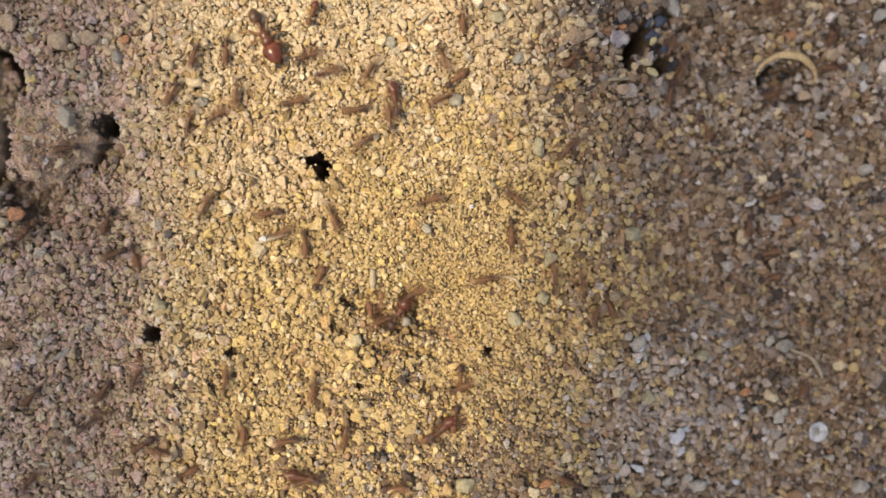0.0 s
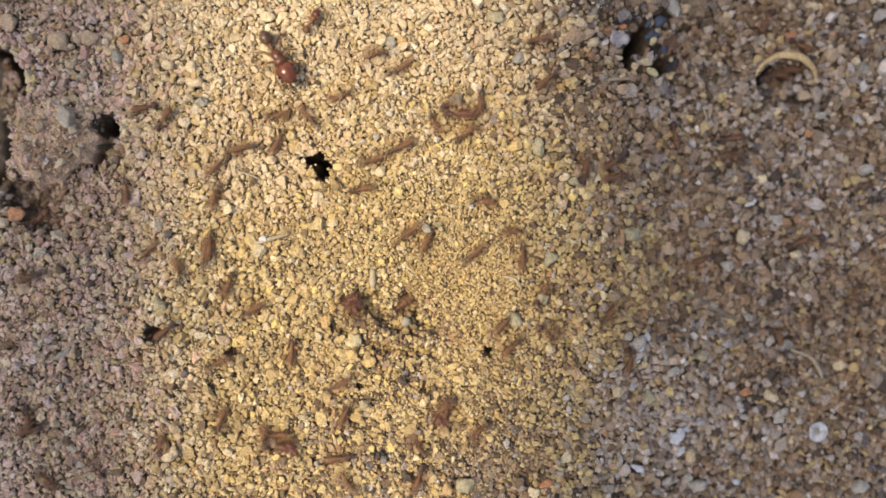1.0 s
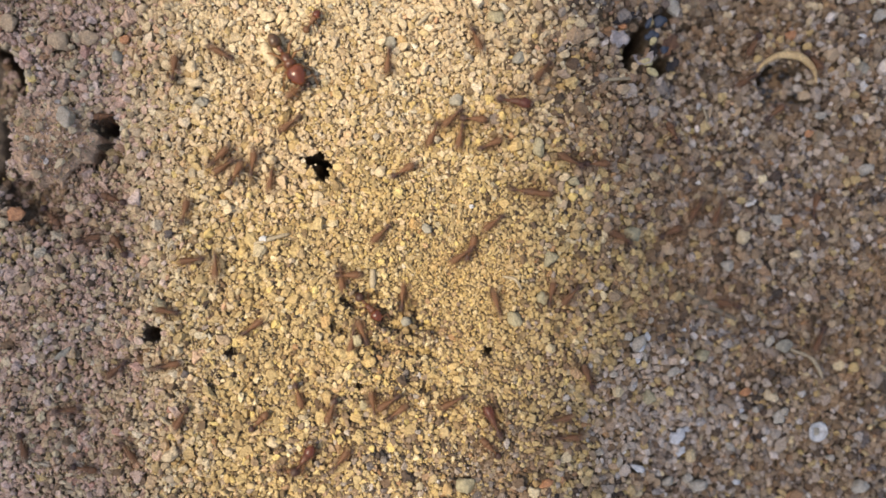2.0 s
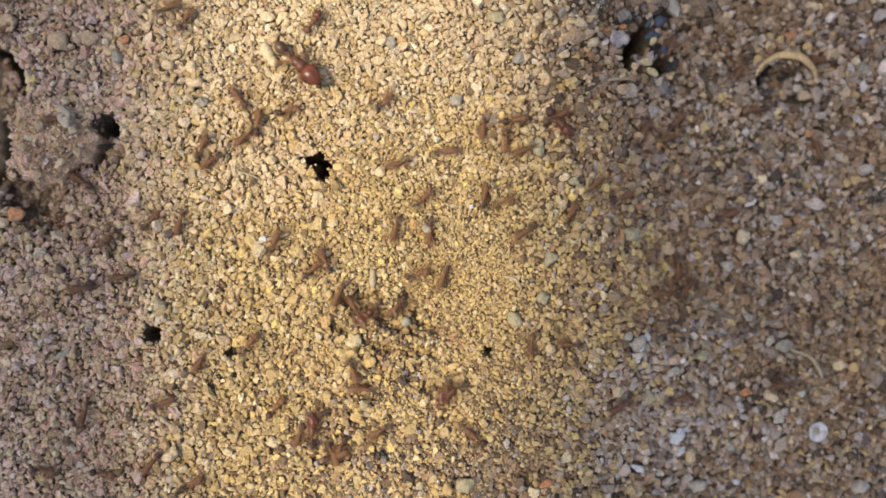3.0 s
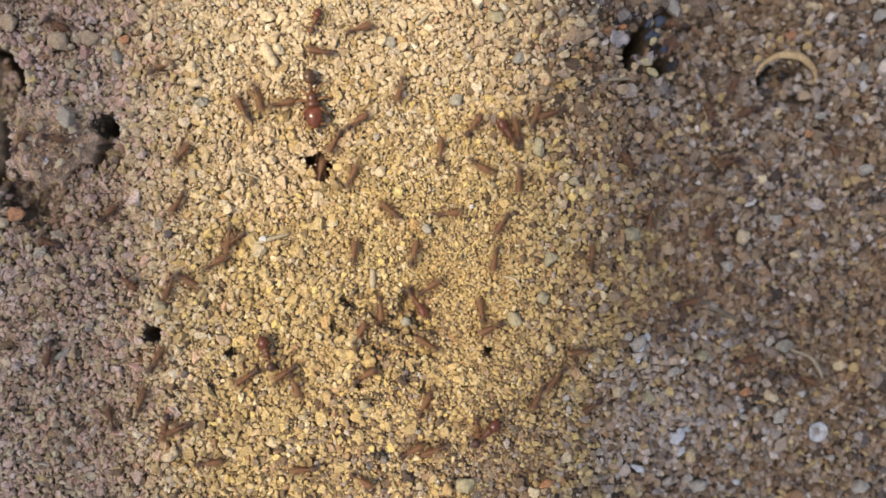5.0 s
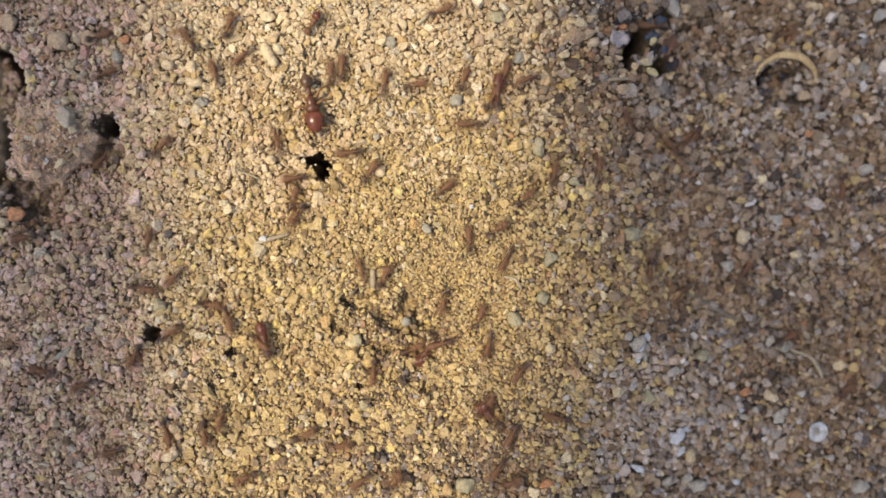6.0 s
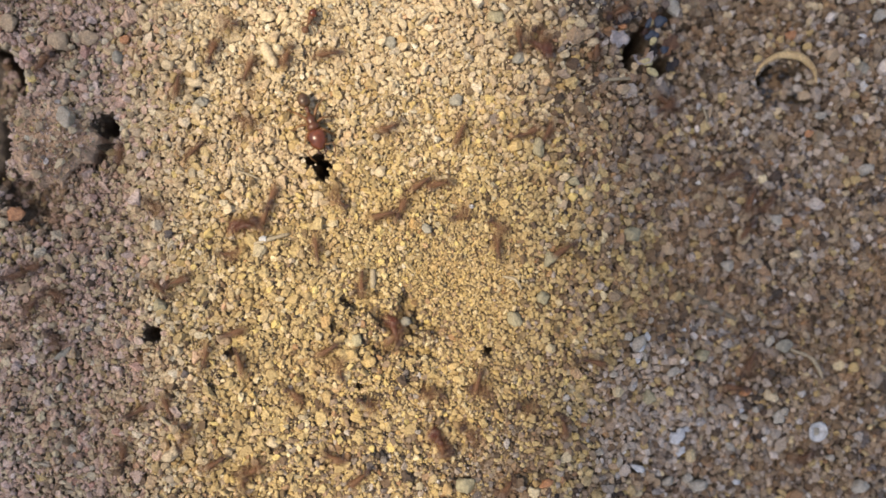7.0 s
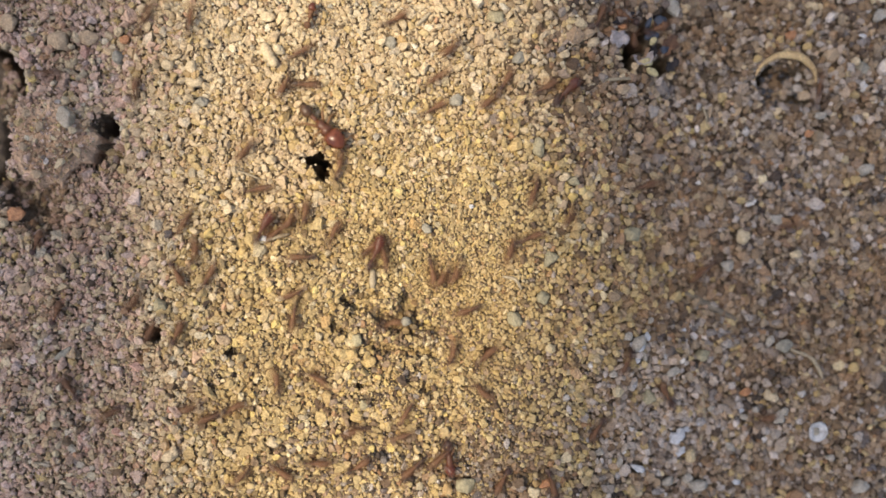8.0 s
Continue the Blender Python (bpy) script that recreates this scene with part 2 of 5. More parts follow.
def build_ground():
    """One sheet: finely modelled near the nest, then coarser rings out to the horizon."""
    def axis(half, step):
        inner = np.arange(-half, half + step / 2, step)
        outer = half + 0.4 * (1.35 ** np.arange(1, 42) - 1)
        return np.concatenate([-outer[::-1], inner, outer])
    xs, ys = axis(45, 0.24), axis(28, 0.24)
    gx, gy = np.meshgrid(xs, ys)
    near = 1 - smooth(45, 120, np.maximum(abs(gx), abs(gy) + 15))
    gz = np.where(near > 0, ground_height(np.clip(gx, -120, 120), np.clip(gy, -120, 120)) * near, 0)
    gz = gz + 0.10 * rough_noise(gx, gy, 0.9, 5) * near - 0.2 - 0.38 * near * np.maximum(smooth(8, 15, gx), 0.6 * smooth(20, 27, -gx))
    co = np.stack([gx, gy, gz], -1).reshape(-1, 3) * MM
    w, h = len(xs), len(ys)
    i = (np.arange(h - 1)[:, None] * w + np.arange(w - 1)).ravel()
    return tagged(new("ground", mesh_from_arrays("ground", co, np.stack([i, i + 1, i + w + 1, i + w], -1), SOIL)),
                  "dark packed sandy soil under loose grains", "soil", kind="structure")


build_ground()


# ---- loose grains ----
def ball(level):
    bm = bmesh.new()
    bmesh.ops.create_icosphere(bm, subdivisions=level, radius=1)
    co = np.array([v.co[:] for v in bm.verts])
    fa = np.array([[v.index for v in f.verts] for f in bm.faces])
    bm.free()
    return co, fa


def grain_size(x, y):
    """Usual grain radius in mm: finest in the trodden middle, coarser all round."""
    fine = math.exp(-(((x - 1.5) / 9.5) ** 2 + ((y + 1.0) / 10.5) ** 2))
    fine = max(fine, 0.75 * math.exp(-(((x - 6) / 8) ** 2 + ((y + 12) / 8) ** 2)))
    corner = min(1, max(0, (-x - 20) / 12)) * min(1, max(0, (y + 2) / 12))
    return 0.275 - 0.12 * fine + 0.05 * corner


def scatter(rng):
    """Grain places: x, y, radius in mm, big ones first, each layer filling what is left."""
    cell, table, out = 1.2, {}, []
    for r, tries in ((0.6, 3500), (0.5, 7000), (0.42, 12000), (0.35, 20000), (0.29, 36000), (0.24, 60000), (0.2, 90000), (0.165, 110000), (0.135, 110000)):
        for k in range(tries):
            x, y = rng.uniform(-42, 42), rng.uniform(-24.5, 24.5)
            g = r / grain_size(x, y)
            if rng.random() > math.exp(-(math.log(g) / (0.45 if g > 1 else 0.6)) ** 2) * (0.3 if g > 1.15 else 1):
                continue
            s = r * rng.uniform(0.88, 1.12)
            i, j = int(x // cell), int(y // cell)
            near = [q for a in (i - 1, i, i + 1) for b in (j - 1, j, j + 1) for q in table.get((a, b), ())]
            if any((x - q[0]) ** 2 + (y - q[1]) ** 2 < (0.66 * (s + q[2])) ** 2 for q in near):
                continue
            table.setdefault((i, j), []).append((x, y, s))
            out.append((x, y, s))
    return np.array(out)


def grain_shapes(spots, level, rng):
    base, fa = ball(level)
    n, k = len(spots), len(base)
    q = rng.normal(size=(n, 4))
    q /= np.linalg.norm(q, axis=1)[:, None]
    w, x, y, z = q.T
    rot = np.stack([1 - 2 * (y * y + z * z), 2 * (x * y - w * z), 2 * (x * z + w * y),
                    2 * (x * y + w * z), 1 - 2 * (x * x + z * z), 2 * (y * z - w * x),
                    2 * (x * z - w * y), 2 * (y * z + w * x), 1 - 2 * (x * x + y * y)], -1).reshape(n, 3, 3)
    # facets: cut each grain by a few planes, then stretch and turn it
    shape = np.repeat(base[None], n, 0)
    round_off = 0.16 * smooth(6, 14, spots[:, :1])
    for _ in range(9):
        d = rng.normal(size=(n, 3))
        d /= np.linalg.norm(d, axis=1)[:, None]
        over = np.clip(np.einsum("nkc,nc->nk", shape, d) - rng.uniform(0.34, 0.82, (n, 1)) - round_off, 0, None)
        shape = shape - over[..., None] * d[:, None] * 0.9
    for size in (2.2, 3.5, 5.0, 7.5):
        wave = rng.normal(size=(n, 3)) * size
        shape *= 1 + (0.17 / size ** 0.5) * np.sin(np.einsum("nkc,nc->nk", base[None] * np.ones((n, 1, 1)), wave) + rng.uniform(0, 6.28, (n, 1)))[..., None]
    shape *= 1 + rng.uniform(-0.05, 0.05, (n, k, 1))
    shape *= rng.uniform(0.85, 1.5, (n, 1, 3))
    shape = np.einsum("nkc,ndc->nkd", shape, rot) * np.array([1, 1, 0.85])
    crust = clod_height(spots[:, 0], spots[:, 1])
    floor = np.where(crust > 0.3, relief(CLOD_X, CLOD_Y) + 0.12 + crust, ground_height(spots[:, 0], spots[:, 1]))
    z = floor + np.where(spots[:, 2] < 0.119, rng.uniform(-0.08, 0.16, n), rng.uniform(-0.6, 0.55, n) * (1 + 0.35 * smooth(8, 16, spots[:, 0])) * spots[:, 2])
    centre = np.stack([spots[:, 0], spots[:, 1], z], -1)
    co = (shape * spots[:, 2][:, None, None] + centre[:, None]) * MM
    faces = (fa[None] + (np.arange(n) * k)[:, None, None]).reshape(-1, 3)
    return co.reshape(-1, 3), faces


# single stones by kind: x, y, half length, half width (mm), turn
STONE_SPOTS = []
STONE_SPOTS.append(("orange", [(-39.19, 3.22, 1.0, 0.85, 10), (28.58, -13.49, 0.6, 0.5, 0), (34.47, 10.87, 0.5, 0.4, 40), (-28.92, 19.09, 0.5, 0.45, 0),
        (9.29, -21.17, 0.8, 0.5, 20), (33.08, 20.29, 0.7, 0.5, 20)]))
STONE_SPOTS.append(("cream", [(-40.43, 2.34, 0.9, 0.6, 0), (-15.51, 8.06, 0.68, 0.62, 0), (-5.71, 6.99, 0.62, 0.58, 30), (-15.61, 4.54, 0.55, 0.5, 0),
                  (-24.70, 16.48, 0.62, 0.58, 0), (-22.60, 16.38, 0.72, 0.6, 0), (-15.77, 20.87, 0.85, 0.5, 0), (-15.31, -17.45, 0.65, 0.58, 10),
                  (10.94, 6.39, 0.58, 0.5, 0), (28.26, 1.23, 1.0, 0.75, 50), (33.08, -0.48, 0.6, 0.55, 0), (11.04, 17.59, 0.6, 0.45, 10)]))
STONE_SPOTS.append(("cream", [(-19.34, -18.32, 0.5, 0.55, 0), (-23.37, -19.80, 0.5, 0.5, 0), (38.32, 5.35, 0.6, 0.4, 0), (-16.02, -6.99, 0.5, 0.45, 0),
                  (30.94, -13.86, 0.85, 0.7, 20), (-3.62, 20.15, 0.6, 0.4, 120), (-3.88, 0.15, 0.6, 0.32, 5), (-22.35, 14.95, 0.9, 0.7, 0),
                  (-19.08, 3.52, 0.6, 0.6, 0), (-11.33, 4.74, 0.75, 0.6, 80), (-2.50, 15.82, 0.45, 0.4, 0), (-1.38, 11.84, 0.42, 0.4, 0)]))
STONE_SPOTS.append(("ochre", [(5.56, 4.03, 0.62, 0.52, 0), (6.53, 9.34, 0.75, 0.65, 80), (-8.16, -9.49, 0.65, 0.55, 0), (-6.53, -10.15, 0.66, 0.6, 0), 
                  (-14.23, -3.98, 0.42, 0.4, 0), (-10.26, -4.03, 0.36, 0.5, 0), (-7.86, -15.36, 0.75, 0.5, 150), (1.02, -10.56, 0.6, 0.4, 0),
                  (-23.72, -5.00, 0.42, 0.4, 0), (-18.11, -8.16, 0.5, 0.45, 0), (24.10, -0.59, 0.5, 0.45, 0), (38.75, -11.19, 0.6, 0.55, 0)]))
STONE_SPOTS.append(("grey", [(-7.75, -8.28, 0.72, 0.64, 0), (6.43, -6.22, 0.85, 0.8, 0), (8.98, -4.39, 0.9, 0.8, 0), (9.59, -0.87, 0.8, 0.75, 30), (8.52, 9.13, 1.0, 0.75, 100),
                 (17.34, 1.41, 0.95, 0.85, 60), (2.09, -21.17, 1.05, 0.95, 0), (4.90, 21.07, 0.9, 0.7, 0), (-7.09, -14.03, 0.6, 0.5, 60),
                 (-25.49, -5.11, 0.75, 0.65, 90), (24.38, -10.00, 0.85, 0.7, 0), (19.16, -13.74, 0.7, 0.75, 0), (11.88, 6.09, 0.6, 0.5, 0)]))
STONE_SPOTS.append(("blue", [(-21.84, 13.27, 0.8, 0.5, 10), (-4.64, 18.62, 0.7, 0.6, 120), (6.79, 17.14, 0.75, 0.6, 0), (1.22, 13.27, 0.7, 0.75, 0),
                 (-1.38, 1.84, 0.55, 0.5, 0), (-3.37, -6.58, 0.5, 0.55, 0), (39.55, 17.18, 0.75, 0.7, 0),
                 (32.17, -9.15, 1.0, 0.7, 0), (-34.98, -9.71, 1.2, 0.45, 35), (-29.58, 17.42, 0.7, 0.6, 90)]))
STONE_SPOTS.append(("tan", [(-34.88, 18.95, 1.25, 1.0, 0), (-32.35, 19.44, 0.95, 0.85, 0), (-38.36, -3.58, 0.8, 0.6, 0), (-39.65, 20.81, 1.0, 0.9, 30),
                (3.32, 18.93, 0.75, 0.6, 0), (18.13, 10.43, 0.7, 0.65, 0), (20.99, -0.11, 0.8, 0.7, 20), (34.04, 14.51, 0.8, 0.6, 0),
                (16.44, 14.62, 0.7, 0.6, 0), (36.72, 18.25, 0.9, 0.8, 20), (13.16, 19.48, 0.9, 0.45, 20), (-19.85, -8.11, 0.8, 0.5, 160)]))
STONE_SPOTS.append(("lilac", [(26.87, -1.55, 0.85, 0.65, 10), (21.62, 22.47, 0.7, 0.9, 20), (31.37, 2.73, 0.8, 0.7, 0), (18.13, -8.65, 1.0, 0.7, 60),
                  (39.93, 7.55, 0.9, 0.7, 0), (41.00, 22.00, 0.9, 0.7, 40), (31.63, -15.74, 0.8, 0.6, 60), (23.82, -22.11, 1.0, 0.7, 20)]))
STONE_SPOTS.append(("lilac", [(17.01, -8.09, 0.6, 0.4, 70), (18.59, -9.82, 0.7, 0.35, 110), (25.26, -15.04, 0.45, 0.3, 20), (27.19, -18.79, 0.6, 0.4, 140),
        (21.10, -21.79, 0.7, 0.45, 20), (29.33, -15.04, 0.4, 0.35, 0), (19.27, -6.58, 0.4, 0.3, 50), (15.61, -11.36, 0.5, 0.4, 0), (14.24, -18.52, 0.5, 0.4, 30)]))
STONE_SPOTS.append(("lilac", [(31.9, -15.3, 0.6, 0.45, 40), (28.4, -15.8, 0.45, 0.35, 0), (21.3, -11.4, 0.75, 0.5, 20), (39.2, -22.4, 1.0, 0.6, 20), (22.9, -21.5, 0.7, 0.5, 60), (30.9, -8.7, 0.6, 0.4, 60),
                  (36.4, -19.6, 0.5, 0.4, 0), (16.2, -19.6, 0.6, 0.4, 100), (35.6, 12.6, 0.6, 0.45, 20)]))
STONE_SPOTS.append(("ochre", [(-12.04, 7.04, 0.5, 0.4, 20), (-10.26, 8.62, 0.4, 0.35, 0), (19.2, 20.9, 0.5, 0.42, 0), (29.5, 17.8, 0.5, 0.4, 30), (34.6, 19.2, 0.55, 0.45, 0)]))
STONE_SPOTS.append(("slate", [(20.15, 21.05, 0.75, 0.62, 0), (20.6, 18.7, 0.6, 0.45, 40), (19.35, 19.75, 0.7, 0.5, 30), (19.0, 20.9, 0.55, 0.4, 70)]))
STONE_SPOTS.append(("ochre", [(32.0, 19.9, 0.5, 0.4, 0), (33.2, 19.5, 0.45, 0.38, 40), (31.2, 19.2, 0.4, 0.34, 0), (34.9, 20.6, 0.45, 0.36, 20)]))
STONE_SPOTS.append(("orange", [(16.5, 20.5, 0.5, 0.42, 0)]))
STONE_SPOTS.append(("white", [(22.3, -17.2, 0.55, 0.42, 60), (18.2, -9.0, 0.62, 0.45, 30), (18.9, -8.1, 0.45, 0.36, 70), (17.9, -10.3, 0.4, 0.3, 0), (22.3, -19.1, 0.6, 0.42, 40), (28.1, -15.2, 0.32, 0.26, 0), (24.16, -16.30, 0.4, 0.22, 80), (27.62, -21.89, 0.4, 0.3, 0), (17.46, -8.83, 0.35, 0.3, 0), (21.96, -17.60, 0.85, 0.65, 30), (39.50, 20.07, 0.35, 0.3, 0), (22.53, -7.56, 0.22, 0.2, 0), (-16.17, 0.82, 0.5, 0.35, 40),
                  (22.98, -17.01, 0.4, 0.35, 0), (2.55, 3.78, 0.25, 0.22, 0), (17.85, -20.10, 0.8, 0.4, 160)]))


def build_grains():
    rng = np.random.RandomState(7)
    spots = scatter(random.Random(11))
    fines = np.stack([rng.uniform(-42, 42, 34000), rng.uniform(-24.5, 24.5, 34000), rng.uniform(0.06, 0.125, 34000)], -1)
    fill = np.stack([rng.uniform(-42, 6, 26000), rng.uniform(-24.5, 24.5, 26000), rng.uniform(0.07, 0.14, 26000)], -1)
    spots = np.concatenate([spots, fines, fill])
    x, y = spots[:, 0], spots[:, 1]
    crust = clod_height(x, y)
    deep = hole_depth(x, y)
    keep = (deep < 0.9) | ((deep < 1.8) & (rng.random_sample(len(x)) < 0.85))
    keep |= (x > 27) & (deep < 2.6)
    keep |= (x < -33) & (y < 7) & (deep < 2.4)
    keep &= (spots[:, 2] > 0.125) | (x < 8) | (rng.random_sample(len(x)) < 0.12)
    keep |= (x < -36) & (deep < 3.4) & (chamber_depth(x, y) > 2.7)
    keep &= (crust == 0) | ((crust > 0.25) & (spots[:, 2] < 0.34) & (rng.random_sample(len(x)) < 0.7))
    for _, stones in STONE_SPOTS:
        for sx, sy, sa, sb, _ in stones:
            keep &= (x - sx) ** 2 + (y - sy) ** 2 > (0.42 * (sa + sb)) ** 2
    sparse = 0.2 * np.exp(-(((x - 18) / 8) ** 2 + ((y - 18) / 5) ** 2)) + 0.15 * np.exp(-(((x - 31) / 5) ** 2 + ((y - 15) / 3) ** 2))
    keep &= rng.random_sample(len(x)) > sparse
    spots = spots[keep]
    x, y = spots[:, 0], spots[:, 1]
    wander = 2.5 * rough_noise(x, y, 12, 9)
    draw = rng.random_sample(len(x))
    # more dark grit to the right, its onset bent to follow the shade's edge
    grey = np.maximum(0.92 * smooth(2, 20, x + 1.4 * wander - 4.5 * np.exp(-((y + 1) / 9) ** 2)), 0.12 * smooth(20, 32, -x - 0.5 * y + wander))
    # dark grit towards the bottom, colouring in the dimmer light there
    grey = np.maximum(grey, 0.45 * smooth(7, 19, -y + wander) * smooth(-22, -8, x))
    # duller brown grit below the clod, also standing in for its shade
    grey = np.maximum(grey, 0.6 * np.exp(-(((x + 38) / 4.5) ** 2 + ((y - 3.4) / 3) ** 2)))
    # dark grit paints in the shade of the middle hollow
    grey = np.maximum(grey, 0.4 * np.exp(-(((x + 3) / 6) ** 2 + ((y + 7.5) / 3.2) ** 2)))
    # darker still at the bottom centre, where the light falls off
    grey = np.maximum(grey, 0.8 * np.exp(-(((x - 5) / 7) ** 2 + ((y + 20) / 5.5) ** 2)))
    pale = 0.9 * np.maximum(np.maximum(smooth(3, 20, y + wander), smooth(17, 27, -x + wander)), np.exp(-(((x + 17) / 8) ** 2 + ((y - 9) / 7) ** 2))) * np.where(clod_height(x, y) > 0, 0.8, 1)
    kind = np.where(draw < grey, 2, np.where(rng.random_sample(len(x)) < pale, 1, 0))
    ash = 0.4 * np.exp(-(((x - 32.4) / 2.4) ** 2 + ((y - 15.2) / 2.0) ** 2) ** 2) + 0.75 * np.exp(-(((x - 20) / 8.5) ** 2 + ((y + 15.5) / 6.5) ** 2) ** 2) + 0.4 * np.exp(-(((x - 33) / 7) ** 2 + ((y + 19) / 5) ** 2)) + 0.38 * np.exp(-(((x - 36) / 12) ** 2 + ((y - 13) / 12) ** 2))
    kind = np.where((kind == 2) & (rng.random_sample(len(x)) < ash), 3, kind)
    # shade-tinted grains replace pale ones towards the left
    kind = np.where((kind == 1) & (rng.random_sample(len(x)) < 0.65 * smooth(22, 33, -x)), 4, kind)
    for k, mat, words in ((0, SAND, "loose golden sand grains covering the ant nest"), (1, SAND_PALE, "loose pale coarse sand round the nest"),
                          (2, SAND_GREY_SHADE, "loose brown and orange grit, darkened in part to stand for shade"),
                          (3, SAND_ASH, "loose ash-grey grit with white specks"), (4, SAND_SHADE_ROSE, "loose sand beside the earth clod, tinted rose-grey for the shade")):
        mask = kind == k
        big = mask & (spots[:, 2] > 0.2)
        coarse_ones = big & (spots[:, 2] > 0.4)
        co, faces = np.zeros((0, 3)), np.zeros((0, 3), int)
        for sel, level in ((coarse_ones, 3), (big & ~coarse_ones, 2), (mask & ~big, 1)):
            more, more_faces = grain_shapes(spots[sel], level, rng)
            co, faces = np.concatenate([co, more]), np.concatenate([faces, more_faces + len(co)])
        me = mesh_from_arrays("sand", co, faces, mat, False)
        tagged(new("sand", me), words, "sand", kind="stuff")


build_grains()


# ---- unseen boards added overhead to shape the slit of sun ----
def part(name, bm, mat, parent=None, label="", smooth_faces=True):
    me = bpy.data.meshes.new(name)
    bmesh.ops.recalc_face_normals(bm, faces=bm.faces)
    for f in bm.faces:
        f.smooth = smooth_faces
    bm.to_mesh(me), bm.free()
    me.materials.append(mat)
    ob = new(name, me)
    ob.parent = parent
    return tagged(ob, label)


def shade_edge(y):
    """Cut of the east board's edge at y (mm), shaping its shade."""
    return 3.2 * math.exp(-((y + 2.5) / 10) ** 2) + 1.4 * math.exp(-((y - 12) / 6) ** 2) - 2.2 * math.exp(-((y + 21) / 7) ** 2)


def boards():
    """Two added, unseen boards on posts: the sun reaches the nest through the gap between them."""
    for name, side, edge, turn, up in (("shade_board_west", -1, -28.2, 1.5, 1.5), ("shade_board_east", 1, 11.2, 0.0, 1.5)):
        away = up / SUN_WAY.z
        bm = bmesh.new()
        cuts = [-0.3] + [k * 0.002 for k in range(-25, 26)] + [0.3]
        rings = []
        for y in cuts:
            inset = shade_edge(y * 1000) * MM if side > 0 and abs(y) < 0.06 else 0
            near, far = -0.06 * side + inset, 0.06 * side
            rings.append([bm.verts.new((x, y, z)) for x, z in ((near, -0.009), (near, 0.007), (near + side * 0.002, 0.009), (far, 0.009), (far, -0.009))])
        for r, q in zip(rings, rings[1:]):
            for k in range(5):
                bm.faces.new((r[k], r[(k + 1) % 5], q[(k + 1) % 5], q[k]))
        bm.faces.new(rings[0]), bm.faces.new(rings[-1])
        for y in (0.27, -0.27):
            made = bmesh.ops.create_cube(bm, size=1)["verts"]
            bmesh.ops.scale(bm, vec=(0.04, 0.04, up - 0.009), verts=made)
            bmesh.ops.translate(bm, vec=(0, y, -up / 2 - 0.0045), verts=made)
        ob = part(name, bm, BOARD, smooth_faces=False)
        ob.matrix_world = pose((edge + side * 60) * MM + SUN_WAY.x * away, SUN_WAY.y * away, up, 0, 0, turn)
        tagged(ob, "unseen grey board on two posts, added to shade the nest", "board", kind="structure")


boards()


# ---- shape helpers (millimetres in, metres out) ----
def tube(bm, path, radii, sides=7):
    """A tapered tube along a path, closed at both ends."""
    path = [Vector(p) for p in path]
    rings = []
    for i, p in enumerate(path):
        way = (path[min(i + 1, len(path) - 1)] - path[max(i - 1, 0)]).normalized()
        a = way.orthogonal().normalized() if not rings else (side - way * side.dot(way)).normalized()
        side, b = a, way.cross(a)
        rings.append([bm.verts.new((p + (a * math.cos(k * 6.2832 / sides) + b * math.sin(k * 6.2832 / sides)) * radii[i]) * MM) for k in range(sides)])
    for r, s in zip(rings, rings[1:]):
        for k in range(sides):
            bm.faces.new((r[k], r[(k + 1) % sides], s[(k + 1) % sides], s[k]))
    bm.faces.new(rings[0]), bm.faces.new(rings[-1])
    return bm


def turned_body(profile, wide=1.0, high=1.0, sides=12, bend=0.0):
    """A body of revolution along x, from (x, radius, z) stations."""
    bm = bmesh.new()
    rings = []
    for x, r, z in profile:
        rings.append([bm.verts.new(Vector((x + bend * abs(math.cos(k * 6.2832 / sides)) * r, r * wide * math.cos(k * 6.2832 / sides), z + r * high * math.sin(k * 6.2832 / sides))) * MM) for k in range(sides)])
    for r, s in zip(rings, rings[1:]):
        for k in range(sides):
            bm.faces.new((r[k], r[(k + 1) % sides], s[(k + 1) % sides], s[k]))
    bm.faces.new(rings[0]), bm.faces.new(rings[-1])
    return bm


def lump(rx, ry, rz, seed, level=3, rough=0.16):
    """A rounded, chipped stone."""
    rng = np.random.RandomState(seed)
    bm = bmesh.new()
    bmesh.ops.create_icosphere(bm, subdivisions=level, radius=1)
    cuts = [(Vector(rng.normal(size=3)).normalized(), rng.uniform(0.48, 0.88)) for _ in range(11)]
    shift = Vector(rng.uniform(-9, 9, 3))
    for v in bm.verts:
        for d, lim in cuts:
            over = v.co.dot(d) - lim
            if over > 0:
                v.co -= d * over * 0.85
        v.co *= 1 + rough * noise.noise(v.co * 1.6 + shift) + rough * 0.7 * noise.noise(v.co * 4 + shift) + rough * 0.4 * noise.noise(v.co * 9 + shift)
        v.co = Vector((v.co.x * rx, v.co.y * ry, v.co.z * rz)) * MM
    return bm


def floor_at(x, y):
    return float(relief(np.array(x), np.array(y)))


